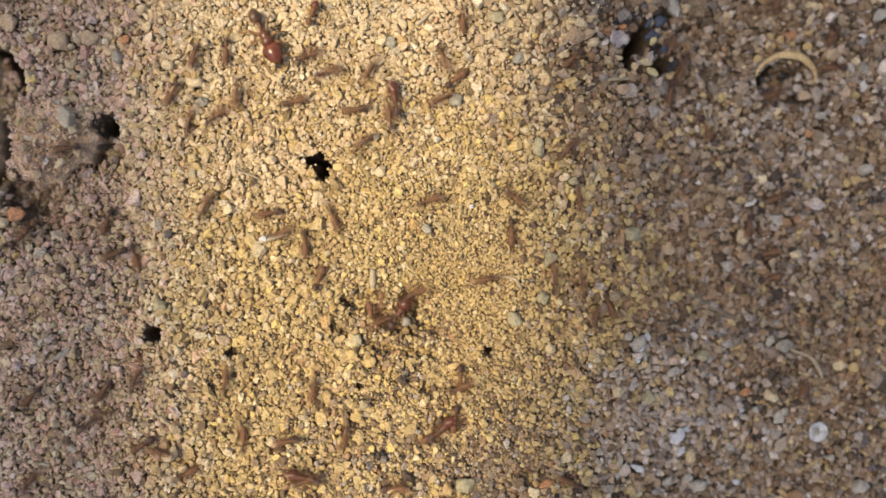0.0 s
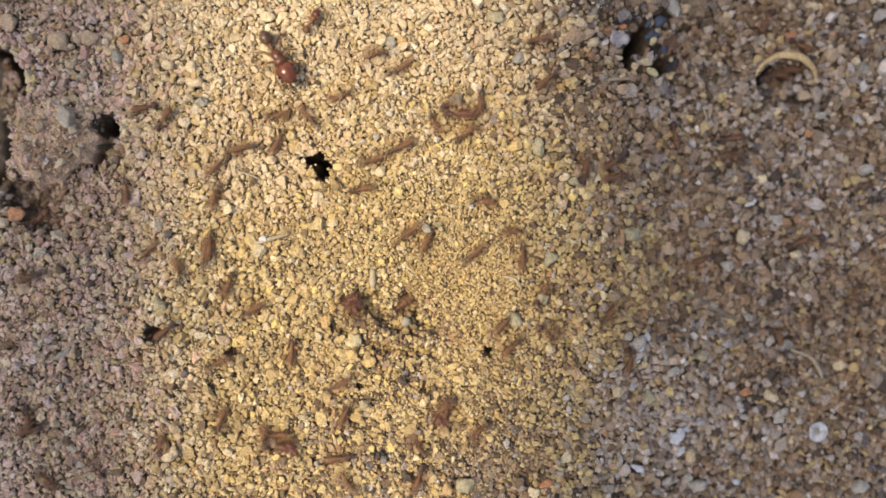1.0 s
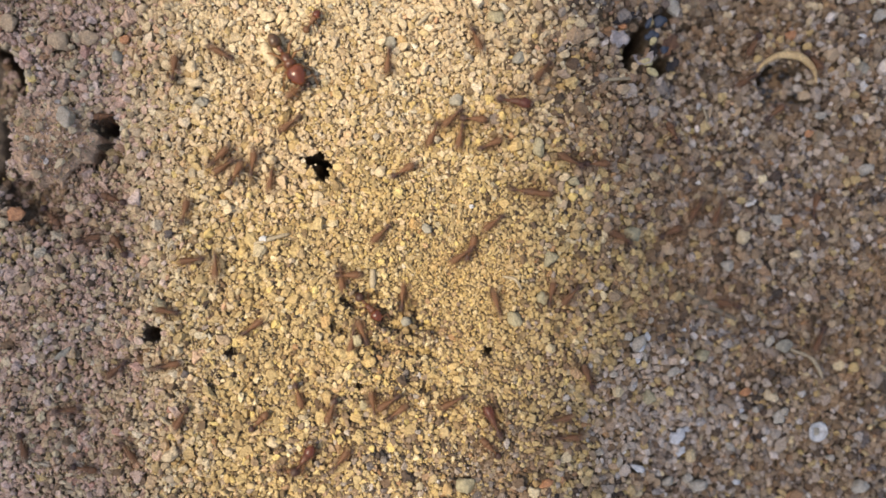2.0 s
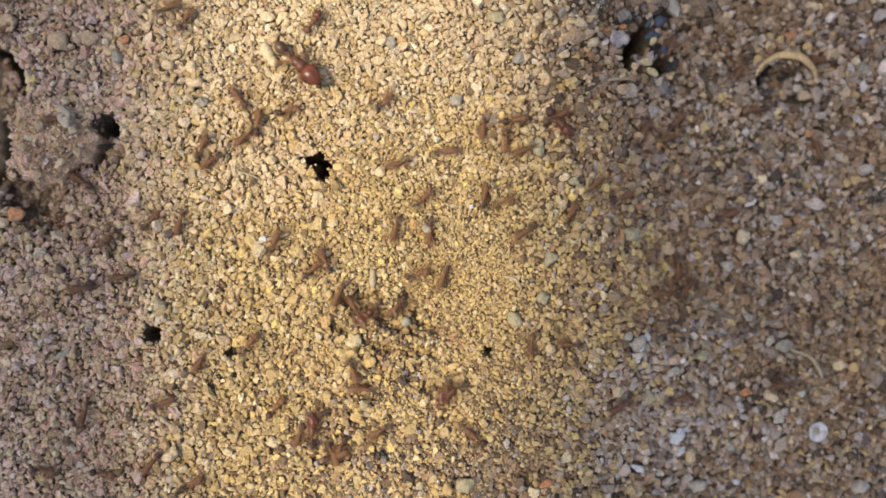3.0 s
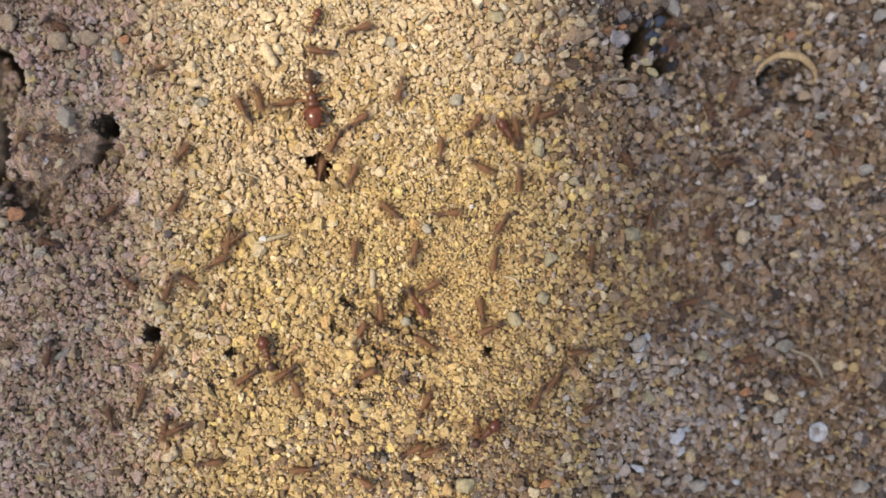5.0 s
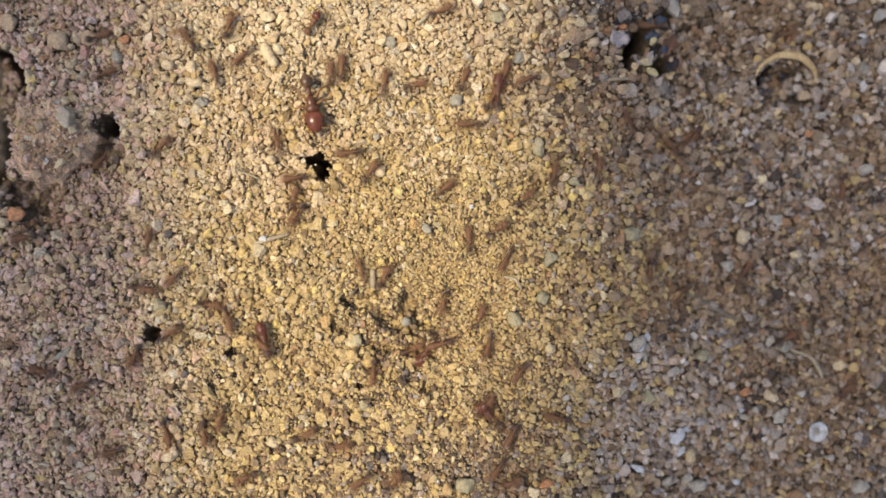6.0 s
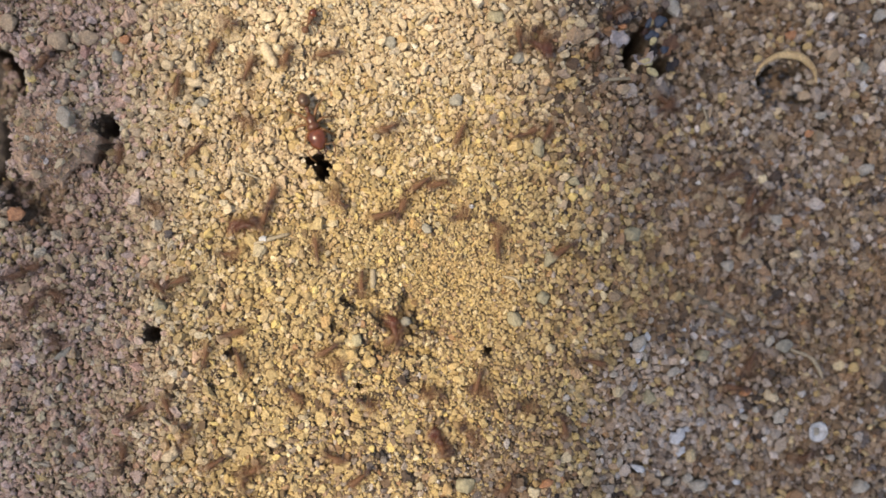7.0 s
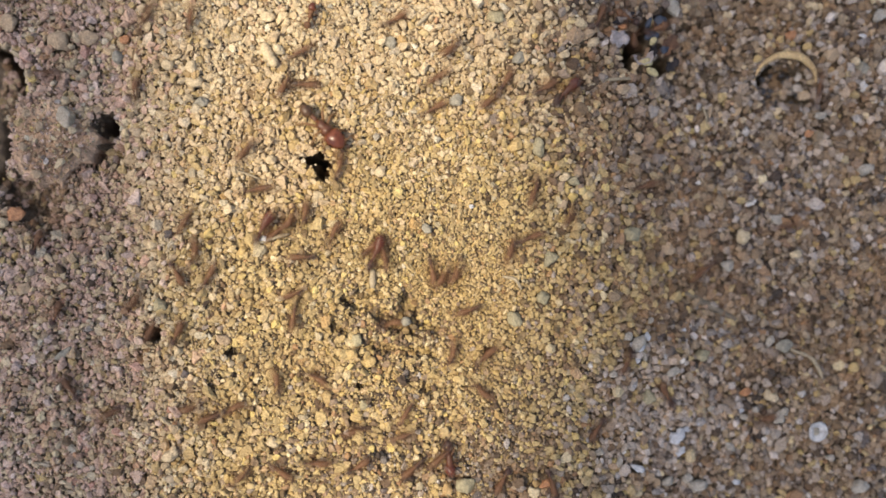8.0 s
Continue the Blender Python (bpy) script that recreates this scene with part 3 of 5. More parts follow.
# ---- the cemented clod beside the two side entrances ----
def build_clod():
    bm = bmesh.new()
    rings, segs = 46, 150
    rows = []
    base = floor_at(CLOD_X, CLOD_Y) - 0.4
    for i in range(1, rings + 4):
        f = min(1.0, (i / rings) ** 0.8)
        row = []
        for k in range(segs):
            a = k * 2 * math.pi / segs
            edge = float(clod_edge(a))
            x, y = CLOD_WIDE * f * edge * math.cos(a), CLOD_LONG * f * edge * math.sin(a)
            z = CLOD_TOP * max(0, 1 - f ** 4) ** 0.6 if i <= rings else -1.5 * (i - rings)
            p = Vector((x, y, z))
            bumps = 0.5 * noise.noise(p * 0.45) + 0.34 * noise.noise(p * 1.3 + Vector((7, 0, 0))) + 0.5 * (1 - noise.voronoi(Vector((x, y, 0)) * 0.95)[0][0]) + 0.2 * (1 - noise.voronoi(Vector((x, y, 4)) * 2.3)[0][0]) + 0.08 * noise.noise(p * 5)
            row.append(bm.verts.new((p + Vector((0.2 * noise.noise(p * 2), 0.2 * noise.noise(p * 2.1 + Vector((3, 3, 3))), bumps))) * MM))
        rows.append(row)
    for r, s in zip(rows, rows[1:]):
        for k in range(segs):
            bm.faces.new((r[k], r[(k + 1) % segs], s[(k + 1) % segs], s[k]))
    bm.faces.new(rows[0])
    ob = part("earth_clod", bm, CLOD)
    ob.location = (CLOD_X * MM, CLOD_Y * MM, base * MM)
    tagged(ob, "large cemented clod of pale brown earth with a crusty surface", "clod")
    for i, (x, y, a, b, turn, kind, words) in enumerate((
            (-33.95, 11.80, 1.2, 0.85, -40, "chalk", "smooth pale grey stone set in the crust"), (-33.25, 10.64, 0.5, 0.45, 0, "cream", "small cream stone"),
            (-37.31, 12.16, 0.5, 0.4, 20, "tan", ""), (-36.18, 10.98, 0.5, 0.45, 60, "tan", ""), (-37.66, 9.16, 0.5, 0.42, 10, "tan", ""), (-34.49, 7.73, 0.6, 0.45, 40, "cream", ""),
            (-32.93, 8.74, 0.5, 0.4, 100, "tan", ""), (-36.53, 6.70, 0.55, 0.45, 0, "tan", ""), (-32.54, 11.48, 0.6, 0.5, 30, "tan", ""))):
        stone = part("stone", lump(a, b, b * 0.8, 60 + i), STONES[kind], ob, words)
        stone.matrix_basis = pose((x - CLOD_X) * MM, (y - CLOD_Y) * MM, (float(clod_height(np.array(x), np.array(y))) + 0.8) * MM, 0, 0, turn)


build_clod()

# ---- single stones among the grains ----
STONE_WORDS = {
    "ochre": "rounded ochre yellow pebble lying among sand grains", "cream": "pale cream pebble lying among sand grains",
    "grey": "dull grey-green pebble lying among sand grains", "blue": "blue-grey stone chip lying among sand grains",
    "orange": "small orange-red pebble lying on the soil", "tan": "large tan pebble half sunk in the grit",
    "lilac": "pale lilac-grey pebble lying in the grit", "white": "bright white quartz chip lying in the grit", "slate": "dark blue slate chip beside the dark gap",
    "iron": "small dark grey stone in the pit under the husk",
}


def pebbles(kind, spots, sunk=0.0):
    """Stones of one kind: x, y, half length, half width, turn; sunk: how far below the ground's usual level."""
    for i, (x, y, a, b, turn) in enumerate(spots):
        ob = part("pebble", lump(a * 0.98, b * 0.98, min(a, b) * 0.85, hash_of(kind) + i * 7 + int(abs(x) * 10), 3, 0.22), STONES[kind])
        z = floor_at(x, y) + float(clod_height(np.array(x), np.array(y))) + 0.16 * b + 0.14 - sunk
        ob.matrix_world = pose(x * MM, y * MM, z * MM, 0, 0, turn)
        tagged(ob, STONE_WORDS[kind], "pebble", "pebbles of the nest")


def hash_of(word):
    return sum(ord(c) * (i + 1) for i, c in enumerate(word))


for kind, spots in STONE_SPOTS:
    pebbles(kind, spots, -0.16 if kind in ("white", "lilac") else 0.0)

pit_rng = random.Random(5)
pit_spots = []
while len(pit_spots) < 26:
    px, py, pr = pit_rng.uniform(30.2, 34.6), pit_rng.uniform(13.6, 16.9), pit_rng.uniform(0.26, 0.44)
    if ((px - 32.4) / 2.2) ** 2 + ((py - 15.2) / 1.7) ** 2 < 1 and all((px - q[0]) ** 2 + (py - q[1]) ** 2 > (0.85 * (pr + q[2])) ** 2 for q in pit_spots):
        pit_spots.append((px, py, pr, pr * 0.85, pit_rng.uniform(0, 180)))
pebbles("iron", pit_spots, 1.9)


# ---- plant scraps, husks and shell ----
STRAW = earth_material("dry_straw", (0.28, 0.22, 0.13), (0.42, 0.34, 0.21), 900, 0.6, 0.00005)
HUSK = earth_material("amber_husk", (0.38, 0.23, 0.085), (0.66, 0.47, 0.22), 650, 0.45, 0.00004)
DULL = earth_material("weathered_stalk", (0.13, 0.10, 0.065), (0.25, 0.20, 0.13), 900, 0.8, 0.00008)
SEED = earth_material("pale_seed_coat", (0.44, 0.36, 0.16), (0.60, 0.50, 0.26), 500, 0.5, 0.00004)
FLAKE = earth_material("lilac_grey_flake", (0.24, 0.20, 0.18), (0.44, 0.38, 0.34), 600, 0.5, 0.00005)
SCRAP = earth_material("dark_plant_scrap", (0.012, 0.010, 0.010), (0.045, 0.032, 0.028), 600, 0.9, 0.0001)
SHELL = earth_material("white_shell", (0.40, 0.39, 0.37), (0.54, 0.53, 0.50), 300, 0.4, 0.00003)


def straw(points, r, words, mat=STRAW, name="straw", lift=0.35):
    """A dry stalk through x, y points, resting on the grains."""
    pts = [Vector((x, y, floor_at(x, y) + lift)) for x, y in points]
    fine = []
    for i in range(len(pts) - 1):
        p0, p1, p2, p3 = pts[max(i - 1, 0)], pts[i], pts[i + 1], pts[min(i + 2, len(pts) - 1)]
        for k in range(6):
            u = k / 6
            fine.append(0.5 * ((2 * p1) + (p2 - p0) * u + (2 * p0 - 5 * p1 + 4 * p2 - p3) * u * u + (3 * p1 - p0 - 3 * p2 + p3) * u ** 3))
    fine.append(pts[-1])
    n = len(fine)
    radii = [r * (0.45 + 0.55 * math.sin(math.pi * (i + 0.6) / (n + 0.2)) ** 0.6) * (1 + 0.12 * math.sin(i * 2.1)) for i in range(n)]
    return tagged(part(name, tube(bmesh.new(), fine, radii, 8), mat), words, name)


straw([(22.81, -4.10), (25.04, -5.30), (27.73, -6.69)], 0.36, "dull grey-brown dry stalk sunk in the grit", DULL, "straw", 0.05)
straw([(13.16, 14.85), (15.33, 15.44), (17.68, 15.69)], 0.16, "thin pale straw lying on the grit")
straw([(24.38, 13.42), (24.71, 12.09), (24.27, 10.74)], 0.13, "short thin curled straw on the grit")
straw([(32.70, -9.47), (34.68, -10.33), (35.75, -12.15)], 0.2, "grey curved root fibre on the grit")
straw([(24.27, -13.84), (24.82, -15.99), (24.38, -18.66)], 0.16, "thin pale root fibre on the grit")
straw([(-2.35, 20.05), (-1.12, 21.17)], 0.2, "short pale straw among sand grains")
straw([(5.41, -2.50), (6.43, -2.70), (7.04, -3.62)], 0.16, "thin curled pale straw among sand grains")
straw([(-16.94, 0.46), (-15.61, 0.87), (-13.88, 1.38)], 0.2, "pale dry straw among sand grains")
straw([(-19.39, 7.09), (-18.06, 6.89), (-16.43, 6.28)], 0.1, "fine dry fibre among sand grains")
straw([(-25.22, -15.01), (-24.70, -15.67), (-23.88, -15.87)], 0.16, "short bent pale straw on the soil")
straw([(-16.02, 18.32), (-15.61, 17.40), (-14.90, 16.38)], 0.5, "chalky white crumb lying on the sand", STONES["cream"], "crumb", 0.5)
straw([(-6.33, -1.79), (-6.33, -3.52)], 0.32, "translucent pale yellow husk among sand grains", STRAW, "husk", 0.12)


def husk():
    """An arched, torn seed husk standing over a small pit."""
    cx, cy = 32.25, 15.55
    base = floor_at(cx, cy)
    bm = bmesh.new()
    n, rows = 28, []
    for i in range(n + 1):
        a = math.radians(188 - 186 * i / n)
        w = 0.10 + 0.56 * math.sin(math.pi * min(1, i / n * 0.95 + 0.02) ** 1.35) ** 1.5
        ring = []
        for k, (dr, dz) in enumerate(((0, 0.5), (0.5, 0.75), (1, 0.35), (1, 0.1), (0.55, 0.45), (0.05, 0.25))):
            r = 2.75 - 0.25 * w + w * (dr - 0.4) * 1.2 + 0.02 * math.sin(i * 1.1)
            ring.append(bm.verts.new(Vector((r * math.cos(a) * 1.09, r * math.sin(a) * 0.98, 0.25 + w * dz * 1.6 + 0.4 * math.sin(math.pi * i / n))) * MM))
        rows.append(ring)
    for r, s in zip(rows, rows[1:]):
        for k in range(6):
            bm.faces.new((r[k], r[(k + 1) % 6], s[(k + 1) % 6], s[k]))
    bm.faces.new(rows[0]), bm.faces.new(rows[-1])
    ob = part("seed_husk", bm, HUSK)
    ob.location = (cx * MM, cy * MM, base * MM)
    tagged(ob, "arched amber seed husk torn open over a dark pit", "husk")


husk()


def shell_disc():
    """A tiny round shell with a sunken middle."""
    x, y = 35.11, -17.07
    profile = ((0.0, 0.12), (0.3, 0.14), (0.5, 0.2), (0.66, 0.36), (0.8, 0.48), (0.92, 0.42), (0.98, 0.24), (0.9, 0.0), (0.4, -0.1), (0.0, -0.1))
    bm = bmesh.new()
    rings = []
    for r, z in profile:
        rings.append([bm.verts.new(Vector((0.84 * r * math.cos(k * 6.2832 / 28) * (1 + 0.04 * math.sin(k)), 1.02 * r * math.sin(k * 6.2832 / 28), z + 0.04 * math.sin(k * 0.9))) * MM) for k in range(28)])
    for r, s in zip(rings, rings[1:]):
        for k in range(28):
            bm.faces.new((r[k], r[(k + 1) % 28], s[(k + 1) % 28], s[k]))
    bmesh.ops.remove_doubles(bm, verts=bm.verts, dist=0.000002)
    ob = part("shell", bm, SHELL)
    ob.matrix_world = pose(x * MM, y * MM, (floor_at(x, y) + 0.4) * MM, 8, -6, -25)
    tagged(ob, "tiny round white shell with a sunken middle", "shell")
    core = part("core", lump(0.40, 0.58, 0.08, 5, 2, 0.1), STONES["blue"], ob, "sunken blue-grey middle")
    core.location = (-0.00008, -0.00008, 0.00014)


shell_disc()


def flake(x, y, rx, ry, turn, seed, mat, name, words, tilt=10, curl=0.5, thick=0.12, lift=0.5):
    """A thin torn scrap with a ragged outline and a curl."""
    rng = np.random.RandomState(seed)
    n = 26
    ph = rng.uniform(0, 6.28, 5)
    bm = bmesh.new()
    tops, lows = [], []
    for f in (0.35, 0.7, 1.0):
        top, low = [], []
        for k in range(n):
            a = k * 6.2832 / n
            e = 1 + f * (0.14 * math.sin(2 * a + ph[0]) + 0.13 * math.sin(5 * a + ph[1]) + 0.10 * math.sin(7 * a + ph[2]) + 0.07 * math.sin(11 * a + ph[4]))
            u, v = f * e * math.cos(a), f * e * math.sin(a)
            z = curl * (u * u - 0.4 * v * v) * min(rx, ry) + 0.1 * math.sin(4 * u + ph[3]) * min(rx, ry)
            top.append(bm.verts.new(Vector((rx * u, ry * v, z + thick / 2)) * MM))
            low.append(bm.verts.new(Vector((rx * u, ry * v, z - thick / 2)) * MM))
        tops.append(top), lows.append(low)
    for layer in (tops, lows):
        bm.faces.new(layer[0])
        for r, s in zip(layer, layer[1:]):
            for k in range(n):
                bm.faces.new((r[k], r[(k + 1) % n], s[(k + 1) % n], s[k]))
    for k in range(n):
        bm.faces.new((tops[-1][k], tops[-1][(k + 1) % n], lows[-1][(k + 1) % n], lows[-1][k]))
    ob = part(name, bm, mat)
    ob.matrix_world = pose(x * MM, y * MM, (floor_at(x, y) + lift) * MM, tilt, tilt * 0.6, turn)
    return tagged(ob, words, name)


flake(16.00, 19.17, 0.9, 0.72, 20, 3, FLAKE, "flake", "jagged lilac-grey flake beside a dark gap", 12, 0.3)


def husk_cup(x, y, r, turn, words):
    """Half of a broken cup-shaped husk, its mouth up, with a thin pale rim."""
    bm = bmesh.new()
    rows = []
    for i in range(25):
        a = math.radians(170 + 195 * i / 24)
        fade = 0.35 + 0.65 * math.sin(math.pi * (i + 1) / 26) ** 0.5
        ring = []
        for f, z in ((0.35, 0.0), (0.62, 0.12), (0.86, 0.42), (1.0, 0.85), (1.08, 0.88), (0.97, 0.36), (0.7, 0.0), (0.4, -0.12)):
            e = 1 + 0.05 * math.sin(5 * a) + 0.04 * math.sin(11 * a + 1)
            ring.append(bm.verts.new(Vector((r * (0.75 + (f - 0.75) * fade) * e * math.cos(a), r * (0.75 + (f - 0.75) * fade) * e * math.sin(a), r * z * fade)) * MM))
        rows.append(ring)
    for p, q in zip(rows, rows[1:]):
        for k in range(8):
            bm.faces.new((p[k], p[(k + 1) % 8], q[(k + 1) % 8], q[k]))
    bm.faces.new(rows[0]), bm.faces.new(rows[-1])
    ob = part("husk_cup", bm, FLAKE)
    ob.matrix_world = pose(x * MM, y * MM, (floor_at(x, y) + 0.2) * MM, 6, -8, turn)
    tagged(ob, words, "husk")


husk_cup(18.45, 18.0, 0.95, 12, "broken grey cup-shaped husk beside a dark gap")
flake(20.99, 18.92, 0.7, 1.1, -30, 8, earth_material("brown_leaf", (0.09, 0.045, 0.025), (0.19, 0.10, 0.05), 500), "leaf_scrap", "torn brown leaf scrap on the grit", 14, 0.5)
flake(16.56, 21.09, 1.1, 0.45, 15, 9, SCRAP, "bark_scrap", "black curled bark scrap on the grit", 10, 0.6)
flake(19.39, 18.07, 0.4, 0.9, -25, 10, SCRAP, "bark_scrap", "black curled bark scrap on the grit", -12, 0.6)
flake(21.33, 17.14, 0.7, 0.5, 40, 12, SCRAP, "bark_scrap", "black curled bark scrap on the grit", 8, 0.4)


def seed(x, y, a, b, turn, words):
    ob = part("seed", lump(a, b, 0.3, 31, 3, 0.04), SEED)
    ob.matrix_world = pose(x * MM, y * MM, (floor_at(x, y) + 0.6) * MM, 6, 10, turn)
    tagged(ob, words, "seed", "pale seeds")


seed(18.70, 17.13, 0.62, 0.46, 10, "flat pale yellow seed beside a lilac-grey flake")
seed(19.22, 16.32, 0.72, 0.4, -20, "flat pale yellow seed beside a lilac-grey flake")
seed(19.39, 19.12, 0.5, 0.36, 60, "flat pale yellow seed beside a dark scrap")


# ---- ants ----
def build_ant(length, head_size, mats, words, head_words, stout=1.0, tail_width=1.0):
    """An ant that faces +x, its feet on z = 0. mats: head, trunk, gaster, legs."""
    L = length
    ant = tagged(new("ant"), words, "ant")
    h = 0.17 * L
    hx = 0.20 * L + 0.9 * head_size
    s = head_size
    stations = [(-1.0, 0.12), (-0.92, 0.48), (-0.7, 0.82), (-0.35, 1.0), (0.05, 0.98), (0.42, 0.84), (0.72, 0.62), (0.9, 0.4), (0.98, 0.12)]
    head = part("head", turned_body([(hx + x * s, r * s * 0.93, h + 0.02 * L) for x, r in stations], 1.0, 0.8, 16, -0.12), mats[0], ant, head_words)
    for side in (1, -1):
        jaw = [(hx + 0.85 * s, side * 0.36 * s, h - 0.04 * L), (hx + 1.15 * s, side * 0.36 * s, h - 0.05 * L), (hx + 1.35 * s, side * 0.12 * s, h - 0.06 * L)]
        part("mandible", tube(bmesh.new(), jaw, [0.14 * s, 0.12 * s, 0.04 * s]), ANT_DARK, head)
        feeler = [(hx + 0.6 * s, side * 0.4 * s, h + 0.3 * s), (hx + 0.75 * s, side * (0.4 * s + 0.08 * L), h + 0.08 * L), (hx + 0.72 * s, side * (0.45 * s + 0.15 * L), h + 0.09 * L),
                  (hx + 0.85 * s + 0.1 * L, side * (0.4 * s + 0.15 * L), h), (hx + s + 0.16 * L, side * (0.3 * s + 0.11 * L), h - 0.06 * L)]
        part("antenna", tube(bmesh.new(), feeler, [0.013 * L, 0.011 * L, 0.012 * L, 0.013 * L, 0.008 * L], 6), mats[3], head, "thin amber antenna")
        bm = bmesh.new()
        bmesh.ops.create_uvsphere(bm, u_segments=8, v_segments=6, radius=0.13 * s * MM)
        eye = part("eye", bm, EYE, head, "small black eye")
        eye.location = ((hx + 0.05 * s) * MM, side * 0.83 * s * MM, (h + 0.02 * L + 0.38 * s) * MM)
    trunk = [(0.235, 0.035), (0.215, 0.06), (0.18, 0.086), (0.14, 0.094), (0.10, 0.084), (0.075, 0.062), (0.055, 0.056), (0.03, 0.068), (-0.01, 0.07), (-0.05, 0.06), (-0.075, 0.045), (-0.095, 0.034), (-0.115, 0.022)]
    part("thorax", turned_body([(x * L, r * L, h + 0.012 * L * math.sin(x * 18)) for x, r in trunk], stout, stout, 16), mats[1], ant)
    waist = [(-0.10, 0.018), (-0.125, 0.024), (-0.145, 0.042), (-0.165, 0.03), (-0.185, 0.024), (-0.205, 0.042), (-0.225, 0.034), (-0.245, 0.022)]
    part("petiole", turned_body([(x * L, r * L, h + 0.005 * L) for x, r in waist], stout, 1.2, 10), mats[1], ant)
    tail = [(-0.235, 0.03), (-0.25, 0.07), (-0.285, 0.106), (-0.335, 0.122), (-0.39, 0.116), (-0.44, 0.09), (-0.48, 0.052), (-0.505, 0.012)]
    gaster = part("gaster", turned_body([(x * L, r * L, h + 0.01 * L) for x, r in tail], tail_width, 0.95 * tail_width, 14), mats[2], ant, "dark banded brown gaster")
    for x, r in ((-0.315, 0.119), (-0.38, 0.1185), (-0.435, 0.094)):
        part("band", turned_body([((x - 0.006) * L, r * L, h + 0.01 * L), (x * L, (r + 0.0025) * L, h + 0.01 * L), ((x + 0.006) * L, r * L, h + 0.01 * L)], tail_width, 0.95 * tail_width, 14), ANT_DARK, gaster)
    # legs: hip place, resting turn, reach
    for x, turn, reach in ((0.15, 42, 0.9), (0.06, -4, 0.95), (-0.02, -48, 1.15)):
        R = reach * L
        path = [(0, 0, 0), (0.04 * R, 0, -0.02 * R), (0.15 * R, 0, 0.075 * R), (0.19 * R, 0, 0.07 * R), (0.29 * R, 0, -0.1 * R), (0.33 * R, 0, -h), (0.40 * R, 0.0, -h)]
        radii = [k * (1.35 if L > 4 else 1.0) for k in (0.02 * L, 0.022 * L, 0.018 * L, 0.013 * L, 0.012 * L, 0.009 * L, 0.006 * L)]
        for side in (1, -1):
            leg = part("leg", tube(bmesh.new(), path, radii, 6), mats[3], ant, "thin amber jointed leg")
            leg.matrix_basis = pose(x * L * MM, side * 0.05 * L * MM, (h - 0.01 * L) * MM, 0, 0, side * (90 - turn))
    return ant


LEG_AMBER = chitin_material("pale_amber_chitin", (0.13, 0.062, 0.022), (0.22, 0.105, 0.037), 0.4, 0.0, 0.3)
GASTER = chitin_material("banded_brown_chitin", (0.05, 0.028, 0.014), (0.12, 0.062, 0.026), 0.3, 0.1)
ANT_TRUNK = chitin_material("red_brown_trunk_chitin", (0.065, 0.025, 0.011), (0.115, 0.043, 0.018), 0.3, 0.1)
MAJOR = build_ant(5.1, 0.97, (ANT_RED, ANT_TRUNK, GASTER, LEG_AMBER),
                  "big-headed glossy red-brown soldier ant walking on the sand", "large glossy red-brown head", 1.35, 0.92)
SITTER = build_ant(2.4, 0.38, (ANT_RED, ANT_BROWN, ANT_BROWN, LEG), "small red-brown worker ant resting on the sand", "small red-brown head", 1.3, 1.2)
WORKER = build_ant(2.55, 0.39, (ANT_BROWN, ANT_BROWN, ANT_DARK, LEG), "small brown worker ant running over the sand", "small brown head", 1.2, 1.1)
tagged(WORKER, group="running worker ants")
MIDDLE = build_ant(3.3, 0.56, (ANT_RED, ANT_TRUNK, ANT_DARK, LEG), "middle-sized dark red-brown ant among the workers", "dark red-brown head", 1.25, 1.1)
tagged(MIDDLE, group="middle-sized ants")


def stand_height(x, y):
    """Height on which feet rest: the tops of the grains, over small pits."""
    top = relief(x, y) - np.minimum(hole_depth(x, y), 0.7)
    crust = clod_height(x, y)
    return np.maximum(top, np.where(crust > 0.2, floor_at(CLOD_X, CLOD_Y) - 0.3 + crust, -99)) + 0.22


# ---- movement ----
def turn_to(a, b):
    return (b - a + 180) % 360 - 180


